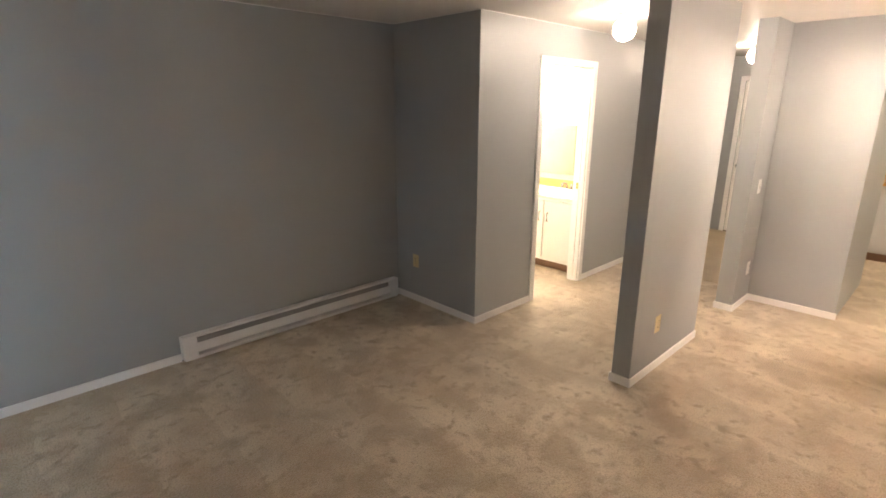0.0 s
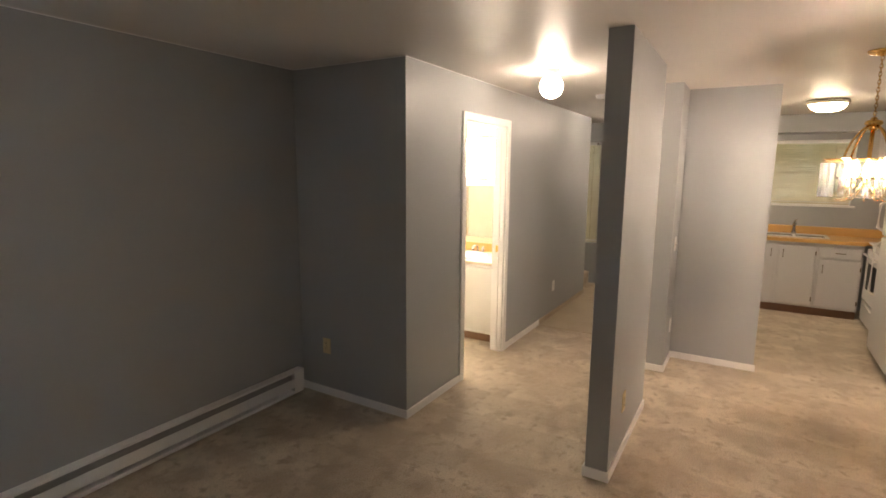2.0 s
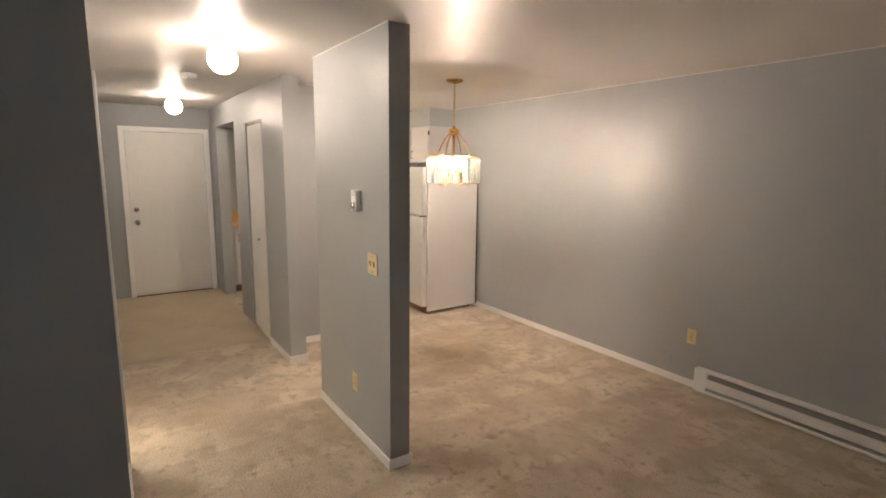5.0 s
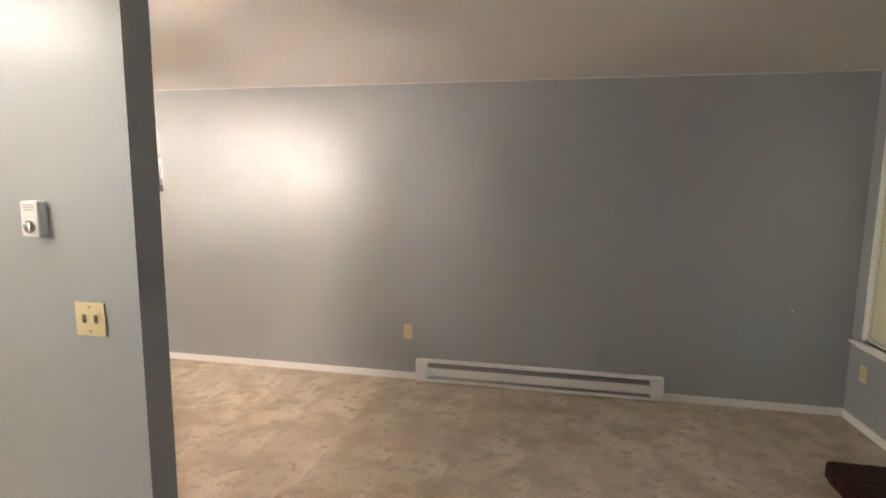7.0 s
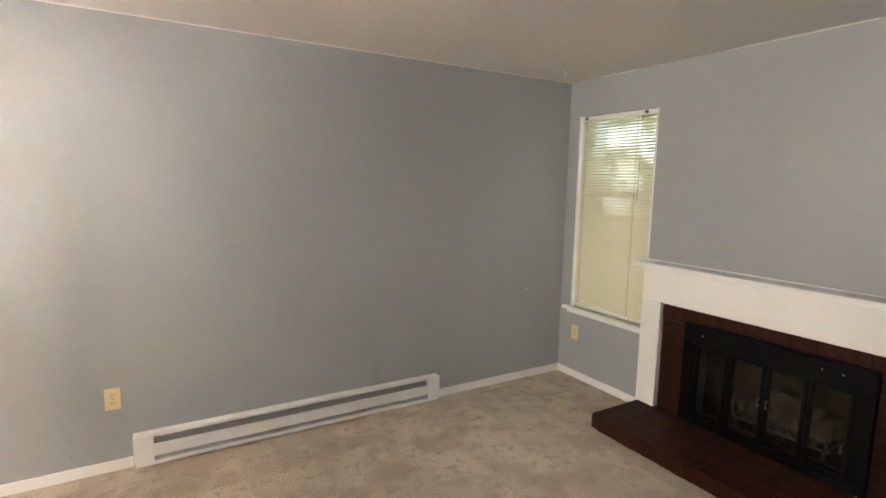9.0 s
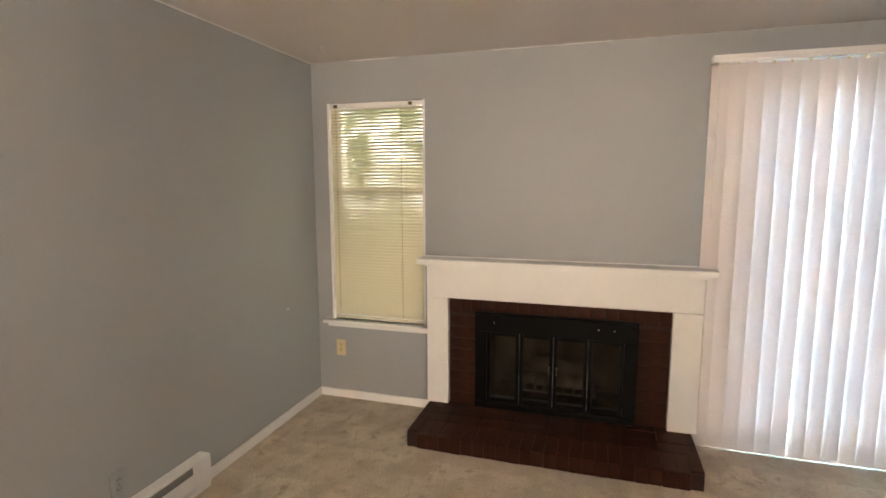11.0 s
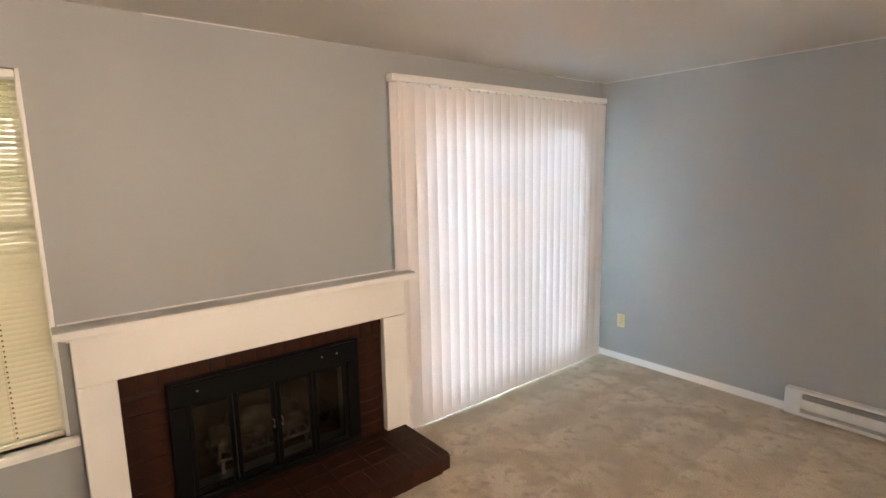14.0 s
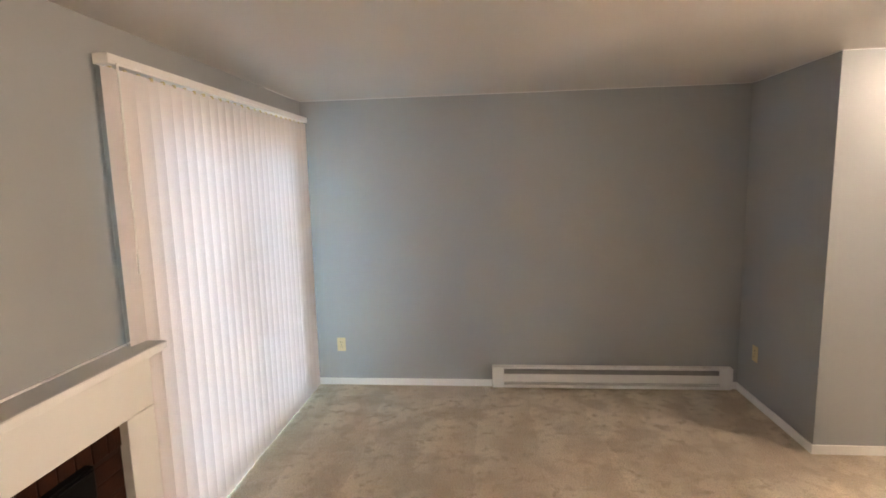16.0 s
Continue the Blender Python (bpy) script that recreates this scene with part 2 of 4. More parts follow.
def mesh_of(name, bm, material, smooth=False):
    me = bpy.data.meshes.new(name)
    bm.normal_update()
    bm.to_mesh(me)
    bm.free()
    me.materials.append(material)
    if smooth:
        me.shade_smooth()
    return me


def part(name, bm, material, parent, label="", smooth=False):
    ob = attach(new(name, mesh_of(name, bm, material, smooth)), parent)
    return tagged(ob, label)


def single(name, bm, material, label="", category="", group="", kind="", smooth=False):
    ob = new(name, mesh_of(name, bm, material, smooth))
    WORLD[ob] = Matrix.Identity(4)
    return tagged(ob, label, category, group, kind)


def piece(name, me, parent, m):
    return attach(new(name, me), parent, m)


def add_box(bm, x0, x1, y0, y1, z0, z1, bevel=0.0):
    r = bmesh.ops.create_cube(bm, size=1.0, matrix=Matrix.LocRotScale(((x0 + x1) / 2, (y0 + y1) / 2, (z0 + z1) / 2), None, (abs(x1 - x0), abs(y1 - y0), abs(z1 - z0))))
    if bevel:
        es = list({e for v in r["verts"] for e in v.link_edges})
        bmesh.ops.bevel(bm, geom=es, offset=bevel, segments=2, profile=0.5, affect="EDGES")
    return bm


def box(x0, x1, y0, y1, z0, z1, bevel=0.0):
    return add_box(bmesh.new(), x0, x1, y0, y1, z0, z1, bevel)


def boxes(rows, bevel=0.0):
    bm = bmesh.new()
    for r in rows:
        add_box(bm, *r, bevel)
    return bm


def lathe(profile, place, axis="z", steps=32):
    """A turned shape from (radius, height) pairs."""
    bm = bmesh.new()
    rings = []
    for r, h in profile:
        ring = []
        for i in range(steps):
            a = 2 * math.pi * i / steps
            p = (r * math.cos(a), r * math.sin(a), h)
            if axis == "x":
                p = (p[2], p[0], p[1])
            elif axis == "y":
                p = (p[0], p[2], p[1])
            ring.append(bm.verts.new(Vector(p) + Vector(place)))
        rings.append(ring)
    for a, b in zip(rings, rings[1:]):
        for i in range(steps):
            j = (i + 1) % steps
            bm.faces.new((a[i], a[j], b[j], b[i]))
    bm.faces.new(rings[0])
    bm.faces.new(rings[-1])
    bmesh.ops.recalc_face_normals(bm, faces=bm.faces)
    return bm


def tube(points, radius, steps=8, closed=False):
    """A round rod along a line of points."""
    bm = bmesh.new()
    pts = [Vector(p) for p in points]
    rings = []
    n = len(pts)
    for i, p in enumerate(pts):
        a = pts[(i - 1) % n] if closed or i else p
        b = pts[(i + 1) % n] if closed or i < n - 1 else p
        q = (b - a).to_track_quat("Z", "Y")
        rings.append([bm.verts.new(p + q @ Vector((radius * math.cos(2 * math.pi * k / steps), radius * math.sin(2 * math.pi * k / steps), 0))) for k in range(steps)])
    pairs = list(zip(rings, rings[1:])) + ([(rings[-1], rings[0])] if closed else [])
    for a, b in pairs:
        for k in range(steps):
            j = (k + 1) % steps
            bm.faces.new((a[k], a[j], b[j], b[k]))
    if not closed:
        bm.faces.new(rings[0])
        bm.faces.new(rings[-1])
    bmesh.ops.recalc_face_normals(bm, faces=bm.faces)
    return bm


# ---- structure ----
def wall(name, axis, a0, a1, b0, b1, label, openings=(), z0=0.0, z1=H, material=None):
    """A wall of thickness a0..a1 across the axis, b0..b1 along, with openings (b0, b1, z0, z1) through it."""
    rows, at = [], b0
    for o0, o1, p0, p1 in sorted(openings):
        rows.append((at, o0, z0, z1))
        if p0 > z0:
            rows.append((o0, o1, z0, p0))
        if p1 < z1:
            rows.append((o0, o1, p1, z1))
        at = o1
    rows.append((at, b1, z0, z1))
    bm = bmesh.new()
    for s0, s1, t0, t1 in rows:
        if s1 - s0 > 1e-4:
            if axis == "x":
                add_box(bm, a0, a1, s0, s1, t0, t1)
            else:
                add_box(bm, s0, s1, a0, a1, t0, t1)
    return single(name, bm, material or PAINT, label, "wall", kind="structure")


single("floor", box(-0.14, 8.72, -0.14, 6.0, -0.12, 0.0), CARPET, "beige cut-pile carpet with brushed and trodden patches", "carpet", kind="structure")
single("floor_hall", box(5.9, 8.34, 2.442, 3.655, -0.01, 0.004), VINYL, "tan vinyl floor of the entrance hall", "floor", kind="structure")
single("ceiling", box(-0.14, 8.72, -0.14, 6.0, H, H + 0.12), CEIL, "white painted ceiling with a light skip-trowel texture", "ceiling", kind="structure")

WIN = (0.115, 0.815, 0.575, 2.07)
SLIDER = (2.62, 4.42, 0.0, 2.06)
FIREBOX = (1.20, 2.13, 0.09, 0.66)
KWIN = (0.76, 1.86, 1.27, 2.06)
SIDEWIN = (3.69, 4.22, 0.60, 2.07)
FDOOR = (2.52, 3.40, 0.0, 2.035)
BATH = (4.19, 4.94, 0.0, 2.03)
CLOSET = (5.83, 6.44, 0.0, 2.05)
KPASS = (6.95, 7.93, 0.0, 2.1)
wall("wall_west", "x", -0.14, 0.0, -0.14, 4.76, "grey painted wall with fireplace, window and patio door", [WIN, FIREBOX, SLIDER])
wall("wall_south", "y", -0.14, 0.0, 0.0, 8.72, "long grey painted semi-gloss wall")
wall("wall_north", "y", 4.62, 4.76, 0.0, 3.52, "grey painted wall over a baseboard heater")
wall("wall_alcove", "x", 3.417, 3.52, 3.66, 4.62, "grey painted side wall of the bathroom")
wall("wall_bathroom", "y", 3.66, 3.77, 3.52, 7.62, "grey painted hall wall with the bathroom door", [BATH])
wall("wall_east", "x", 8.34, 8.48, 2.442, 6.0, "grey painted entrance wall with the front door", [FDOOR, SIDEWIN])
wall("wall_kitchen", "x", 8.58, 8.72, 0.0, 2.31, "grey painted kitchen wall with a window over the sink", [KWIN])
wall("wall_partition", "y", 2.335, 2.455, 3.40, 4.45, "free-standing grey painted partition wall")
wall("wall_closet_hall", "y", 2.31, 2.442, 5.204, 8.72, "grey painted hall wall with a closet door", [CLOSET, KPASS])
wall("wall_closet_west", "x", 5.63, 5.74, 1.657, 2.31, "grey painted closet wall")
wall("wall_closet_south", "y", 1.657, 1.76, 5.74, 6.90, "grey painted closet wall beside the kitchen")
wall("wall_closet_east", "x", 6.80, 6.90, 1.76, 2.31, "grey painted closet wall")
wall("wall_bath_east", "x", 5.62, 5.72, 3.77, 5.6, "cream painted bathroom wall", material=MARBLE)
wall("wall_bath_north", "y", 5.5, 5.6, 3.52, 5.62, "cream painted bathroom wall", material=MARBLE)
wall("wall_bath_west", "x", 3.45, 3.52, 4.76, 5.6, "cream painted bathroom wall", material=MARBLE)
wall("wall_stair", "x", 7.52, 7.62, 3.77, 6.0, "grey painted stair wall")
wall("wall_stair_end", "y", 5.9, 6.0, 7.62, 8.34, "grey painted stair wall")


def baseboard(x0, x1, y0, y1):
    single("baseboard", box(x0, x1, y0, y1, 0.0, 0.058, 0.003), WHITE, "narrow white painted baseboard", "baseboard", "baseboards", "structure")


B = 0.012
for r in [(0, 1.19, 0, B), (3.07, 5.88, 0, B), (0, B, B, 0.85), (0, B, 4.46, 4.62), (B, 1.495, 4.62 - B, 4.62), (3.36, 3.417, 4.62 - B, 4.62),
          (3.417 - B, 3.417, 3.66 - B, 4.62 - B), (3.417, 4.13, 3.66 - B, 3.66), (5.0, 5.9, 3.66 - B, 3.66),
          (3.40 - B, 3.40, 2.335 - B, 2.455 + B), (3.40, 4.45, 2.335 - B, 2.335), (3.40, 4.45, 2.455, 2.455 + B), (4.45, 4.45 + B, 2.335, 2.455),
          (5.204 - B, 5.204, 2.31 - B, 2.442 + B), (5.204, 5.63, 2.31 - B, 2.31), (5.204, 5.80, 2.442, 2.442 + B), (5.63 - B, 5.63, 1.657 - B, 2.31 - B)]:
    baseboard(*r)


single("baseboard", box(5.9, 7.62, 3.648, 3.66, 0.004, 0.055, 0.003), VINYL, "tan base strip along the entrance hall wall", "baseboard", kind="structure")


def paint_line(x0, x1, y0, y1):
    single("ceiling_trim", box(x0, x1, y0, y1, H - 0.004, H), WHITE, "thin white caulk line along the ceiling edge", "caulk line", "ceiling caulk lines", "structure")


for r in [(0.0, 8.5, 0.0, 0.004), (0.0, 3.417, 4.616, 4.62), (0.0, 0.004, 0.3, 0.62), (0.0, 0.005, 1.25, 1.95), (0.0, 0.006, 4.0, 4.5), (3.413, 3.417, 3.66, 4.6), (3.40, 4.45, 2.455, 2.458), (3.42, 5.4, 3.657, 3.66)]:
    paint_line(*r)

# ---- windows and doors ----
def window(name, x0, x1, o, rail_z, label):
    """A framed window with a meeting rail, in a wall that runs along y."""
    y0, y1, z0, z1 = o
    w = thing(name, ((x0 + x1) / 2, (y0 + y1) / 2, z0), label, "window", kind="structure")
    f = 0.04
    part("window_frame", boxes([(x0, x1, y0, y0 + f, z0, z1), (x0, x1, y1 - f, y1, z0, z1), (x0, x1, y0 + f, y1 - f, z0, z0 + f), (x0, x1, y0 + f, y1 - f, z1 - f, z1)], 0.003), WHITE, w)
    part("meeting_rail", box(x0 + 0.005, x1 - 0.005, y0 + f, y1 - f, rail_z - 0.02, rail_z + 0.02, 0.003), WHITE, w)
    xm = (x0 + x1) / 2
    for a, b in ((z0 + f, rail_z - 0.02), (rail_z + 0.02, z1 - f)):
        p = part("pane", box(xm - 0.003, xm + 0.003, y0 + f, y1 - f, a, b), PANE, w, "clear window glass")
        p.visible_shadow = False
    return w


window("window_1", -0.125, -0.075, WIN, 1.48, "narrow white sash window behind a cream mini blind")
window("window_2", 8.64, 8.69, KWIN, 1.66, "white kitchen sash window behind a mini blind")
window("window_3", 8.40, 8.45, SIDEWIN, 1.4, "narrow entrance window behind a yellowish mini blind")
single("window_sill", box(-0.12, 0.045, 0.055, 0.846, 0.552, 0.575, 0.004), WHITE, "white painted window sill with a projecting edge", "window sill", kind="structure")
single("window_sill", box(8.545, 8.66, 0.72, 1.90, 1.245, 1.27, 0.004), WHITE, "white painted kitchen window sill", "window sill", kind="structure")
single("window_apron", box(0.0, 0.012, 0.08, 0.846, 0.525, 0.552, 0.003), WHITE, "thin white moulding under the window sill", "trim", kind="structure")


def slat_mesh(name, width, length, sag, thick, material, along):
    """A slightly arched slat: width across, length along an axis, centred."""
    bm = bmesh.new()
    n = 6
    rows = []
    for s in (-0.5, 0.5):
        top, low = [], []
        for i in range(n + 1):
            u = i / n - 0.5
            h = sag * (1 - 4 * u * u)
            for lst, off in ((top, thick / 2), (low, -thick / 2)):
                p = (u * width, s * length, h + off) if along == "y" else (h + off, u * width, s * length)
                lst.append(bm.verts.new(p))
        rows.append((top, low))
    (t0, l0), (t1, l1) = rows
    for i in range(n):
        bm.faces.new((t0[i], t0[i + 1], t1[i + 1], t1[i]))
        bm.faces.new((l0[i], l1[i], l1[i + 1], l0[i + 1]))
    rim = [(t0[i], l0[i], l0[i + 1], t0[i + 1]) for i in range(n)] + [(t1[i], t1[i + 1], l1[i + 1], l1[i]) for i in range(n)] + [(t0[i], t1[i], l1[i], l0[i]) for i in (0, n)]
    for vs in rim:
        bm.faces.new([bm.verts.new(v.co) for v in vs])
    bmesh.ops.recalc_face_normals(bm, faces=bm.faces)
    return mesh_of(name, bm, material, True)


def mini_blind(x, y0, y1, z0, z1, side, label, cords, closed):
    """A horizontal blind in a window of a wall along y; side +1 if the room lies on the +x side."""
    b = thing("window_blind", (x, (y0 + y1) / 2, z0), label, "blind")
    part("headrail", box(x - 0.014, x + 0.014, y0, y1, z1 - 0.03, z1, 0.003), WHITE, b, "cream metal headrail")
    part("bottom_rail", box(x - 0.012, x + 0.012, y0 + 0.004, y1 - 0.004, z0 + 0.004, z0 + 0.02, 0.003), SLATH, b)
    me = slat_mesh("slat", 0.025, y1 - y0 - 0.004, 0.002, 0.0006, SLATH, "y")
    rng = random.Random(int(z0 * 1000 + y0 * 77))
    z, k = z1 - 0.045, 0
    while z > z0 + 0.03:
        tilt = closed + rng.uniform(-3, 3)
        piece("slat", me, b, pose(x, (y0 + y1) / 2, z, rng.uniform(-0.12, 0.12), side * tilt, 0))
        z -= 0.0215
        k += 1
    for c in cords:
        # raised dark boxes paint the cord holes together with their shade
        holes = bmesh.new()
        for j in range(k):
            zz = z1 - 0.045 - 0.0215 * j
            add_box(holes, x + side * 0.003, x + side * 0.0085, c + 0.004, c + 0.010, zz - 0.0045, zz + 0.0015)
        part("hole_shade_dots", holes, KICK, b, "dark dots on the slats for the cord holes and their shade")
        part("ladder_cord", tube([(x + side * 0.013, c, z0 + 0.01), (x + side * 0.013, c, z1 - 0.02)], 0.0012, 5), IVORY, b)
    part("tilt_wand", tube([(x + side * 0.02, y1 - 0.11, z1 - 0.03), (x + side * 0.022, y1 - 0.115, z1 - 0.62)], 0.0035, 6), PANE, b, "clear plastic wand")
    for yy in (y0 + 0.03, y1 - 0.1):
        part("bracket", box(x + side * 0.0145, x + side * 0.0175, yy, yy + 0.028, z1 - 0.027, z1 - 0.006, 0.001), BRONZE, b, "small dark metal clip")
    return b


single("window_jamb", boxes([(-0.138, 0.004, 0.115, 0.129, 0.576, 2.07), (-0.138, 0.004, 0.801, 0.815, 0.576, 2.07)], 0.002), WHITE, "white painted jamb boards of the narrow window", "window jamb", kind="structure")
mini_blind(-0.02, 0.131, 0.799, 0.58, 2.066, 1, "cream aluminium mini blind, closed, in the window", (0.165, 0.64), 52)
mini_blind(8.605, 0.775, 1.85, 1.275, 2.05, -1, "cream aluminium mini blind over the kitchen sink", (0.95, 1.65), 52)
mini_blind(8.37, 3.70, 4.21, 0.61, 2.06, -1, "yellowish mini blind beside the front door", (3.8, 4.1), 54)

# sliding patio door behind the vertical blind
sd = thing("door_1", (-0.08, 3.52, 0), "white framed sliding patio door behind a vertical blind", "patio door", kind="structure")
part("door_frame", boxes([(-0.12, -0.04, 2.62, 2.67, 0, 2.06), (-0.12, -0.04, 4.37, 4.42, 0, 2.06), (-0.12, -0.04, 2.67, 4.37, 2.0, 2.06), (-0.12, -0.04, 2.67, 4.37, 0, 0.05)], 0.004), WHITE, sd)
for a, b_, x in ((2.67, 3.55, -0.10), (3.50, 4.37, -0.065)):
    part("sash", boxes([(x - 0.015, x + 0.015, a, a + 0.05, 0.05, 2.0), (x - 0.015, x + 0.015, b_ - 0.05, b_, 0.05, 2.0), (x - 0.015, x + 0.015, a + 0.05, b_ - 0.05, 1.94, 2.0), (x - 0.015, x + 0.015, a + 0.05, b_ - 0.05, 0.05, 0.12)], 0.003), WHITE, sd)
    p = part("pane", box(x - 0.003, x + 0.003, a + 0.05, b_ - 0.05, 0.12, 1.94), PANE, sd, "clear door glass")
    p.visible_shadow = False

vb = thing("vertical_blind", (0.045, 3.52, 0), "white vinyl vertical blind, closed, over the patio door", "blind")
part("headrail", boxes([(0.012, 0.075, 2.465, 4.57, 2.165, 2.178), (0.06, 0.075, 2.465, 4.57, 2.178, 2.205), (0.012, 0.06, 2.465, 4.57, 2.196, 2.205)], 0.002), WHITE, vb, "white metal headrail")
part("valance_end", box(0.012, 0.075, 2.458, 2.465, 2.165, 2.205, 0.002), WHITE, vb)
vm = slat_mesh("vane", 0.0900, 2.152, 0.004, 0.001, SLATV, "z")
rng = random.Random(5)
NV = 26
for i in range(NV):
    y = 2.505 + i * (4.545 - 2.505) / (NV - 1)
    turn = -7 + rng.uniform(-1.5, 1.5)
    piece("vane", vm, vb, pose(0.042, y, 1.083, rng.uniform(-0.15, 0.15), rng.uniform(-0.2, 0.2), turn))
    part("vane_clip", box(0.036, 0.048, y - 0.006, y + 0.006, 2.15, 2.167), IVORY, vb)
part("wand", tube([(0.088, 2.487, 2.17), (0.090, 2.489, 1.70), (0.088, 2.487, 1.35)], 0.005, 8), WHITE, vb, "white pull wand")
part("cord", tube([(0.02, 2.462, 2.17), (0.018, 2.460, 1.6), (0.02, 2.462, 1.05)], 0.0022, 6), GREYPL, vb, "thin grey draw cord")
for yy in (2.52, 3.47, 4.48):
    part("ceiling_bracket", box(0.0, 0.05, yy, yy + 0.03, 2.205, 2.213, 0.001), STEEL, vb)


def casing(rows, label):
    single("door_trim", boxes(rows, 0.004), WHITE, label, "door trim", kind="structure")


# front door
TX = 8.34
casing([(TX - 0.016, TX, 2.465, 2.525, 0, 2.085), (TX - 0.016, TX, 3.395, 3.453, 0, 2.085), (TX - 0.016, TX, 2.525, 3.395, 2.03, 2.085)], "white painted casing round the front door")
fd = thing("door_2", (TX + 0.03, 2.96, 0), "closed white six-panel front door", "door", kind="structure")
part("door_leaf", box(TX + 0.012, TX + 0.055, 2.528, 3.392, 0.012, 2.026, 0.003), DOORW, fd)
part("threshold", box(TX - 0.02, TX + 0.08, 2.525, 3.395, 0.0, 0.014, 0.003), BRONZE, fd, "dark metal threshold strip")
for y0, y1 in ((2.63, 2.91), (3.01, 3.29)):
    for z0, z1 in ((0.20, 0.78), (0.92, 1.56), (1.68, 1.90)):
        bm = boxes([(TX + 0.009, TX + 0.013, y0, y1, z0, z0 + 0.02), (TX + 0.009, TX + 0.013, y0, y1, z1 - 0.02, z1), (TX + 0.009, TX + 0.013, y0, y0 + 0.02, z0 + 0.02, z1 - 0.02), (TX + 0.009, TX + 0.013, y1 - 0.02, y1, z0 + 0.02, z1 - 0.02), (TX + 0.0095, TX + 0.013, y0 + 0.05, y1 - 0.05, z0 + 0.05, z1 - 0.05)], 0.003)
        part("door_panel", bm, DOORW, fd)
part("door_knob", lathe([(0.031, 0.012), (0.031, 0.004), (0.012, -0.002), (0.012, -0.03), (0.026, -0.042), (0.029, -0.056), (0.02, -0.068), (0.001, -0.07)], (TX, 3.325, 0.93), "x", 20), STEEL, fd, "satin steel door knob", True)
part("deadbolt", lathe([(0.029, 0.012), (0.029, -0.002), (0.022, -0.016), (0.001, -0.018)], (TX, 3.325, 1.09), "x", 20), STEEL, fd, "round steel deadbolt", True)

# bathroom door frame, with the door pushed in
casing([(4.13, 4.19, 3.644, 3.66, 0, 2.085), (4.94, 5.0, 3.644, 3.66, 0, 2.085), (4.19, 4.94, 3.644, 3.66, 2.03, 2.085)], "white painted casing round the bathroom door")
single("door_jamb", boxes([(4.19, 4.205, 3.66, 3.77, 0, 2.03), (4.925, 4.94, 3.66, 3.77, 0, 2.03), (4.205, 4.925, 3.66, 3.77, 2.015, 2.03), (4.915, 4.925, 3.70, 3.735, 0, 2.015)], 0.002), WHITE, "white painted door jamb with a brass strike plate", "door jamb", kind="structure")
bd = thing("door_3", (4.21, 3.78, 0), "white bathroom door standing open against the wall", "door", kind="structure")
part("door_leaf", box(4.165, 4.2, 3.775, 4.50, 0.015, 2.015, 0.003), DOORW, bd)
part("door_handle", lathe([(0.026, 0.0), (0.012, 0.006), (0.012, 0.03), (0.026, 0.042), (0.02, 0.06), (0.001, 0.062)], (4.2, 4.43, 0.95), "x", 16), BRASS, bd, "brass door knob", True)
part("strike_plate", box(4.911, 4.9148, 3.705, 3.73, 0.93, 0.99), BRASS, bd)

# closet door
cd = thing("door_4", (6.13, 2.42, 0), "white flush folding closet door, slightly ajar", "closet door", kind="structure")
part("door_leaf", box(5.838, 6.125, 2.415, 2.445, 0.02, 2.02, 0.003), DOORW, cd)
part("door_leaf", box(6.135, 6.43, 2.40, 2.43, 0.02, 2.02, 0.003), DOORW, cd)
part("door_track", box(5.83, 6.44, 2.40, 2.43, 2.03, 2.05), BRONZE, cd, "dark metal folding door track")
part("door_knob", lathe([(0.012, 0.0), (0.008, 0.012), (0.015, 0.022), (0.001, 0.03)], (6.05, 2.445, 0.95), "y", 14), STEEL, cd, "small steel knob", True)

# stair flight beside the front door
for i in range(4):
    single("stair_step", box(7.62, 8.34, 3.78 + 0.26 * i, 3.78 + 0.26 * (i + 1) if i < 3 else 5.9, 0.0, 0.18 * (i + 1), 0.012), CARPET, "beige carpeted stair step", "stair step", "stair flight", "structure")

# ---- fireplace ----
surround = thing("fireplace_surround", (0.05, 1.67, 0.09), "white painted wooden fireplace surround with a mantel shelf", "fireplace surround")
part("leg", box(0.0, 0.088, 0.852, 0.996, 0.088, 0.80, 0.004), WHITE, surround)
part("leg", box(0.0, 0.088, 2.332, 2.492, 0.088, 0.80, 0.004), WHITE, surround)
part("header_board", box(0.0, 0.089, 0.852, 2.492, 0.8015, 1.005, 0.004), WHITE, surround)
part("moulding", boxes([(0.0, 0.100, 0.840, 2.504, 1.003, 1.013), (0.0, 0.112, 0.826, 2.518, 1.013, 1.022)], 0.002), WHITE, surround)
part("mantel_shelf", box(0.0, 0.135, 0.797, 2.547, 1.022, 1.054, 0.004), WHITE, surround)
part("shelf_top", box(0.0, 0.131, 0.801, 2.543, 1.054, 1.056), SHELF, surround, "light grey top of the shelf")
part("caulk_line", tube([(0.003, 0.82, 1.058), (0.003, 1.7, 1.058), (0.003, 2.54, 1.058)], 0.005, 6), WHITE, surround)

facing = thing("fireplace_facing", (0.03, 1.67, 0.09), "dark red brick facing round the firebox", "brick facing")
part("mortar_bed", boxes([(0.0, 0.048, 0.997, 1.2, 0.088, 0.80), (0.0, 0.048, 2.13, 2.331, 0.088, 0.80), (0.0, 0.048, 1.2, 2.13, 0.66, 0.80)]), MORTAR, facing)
rng = random.Random(3)
side_brick = mesh_of("brick", box(-0.02, 0.02, -0.0965, 0.0965, -0.0345, 0.0345, 0.003), BRICK)
z = 0.125
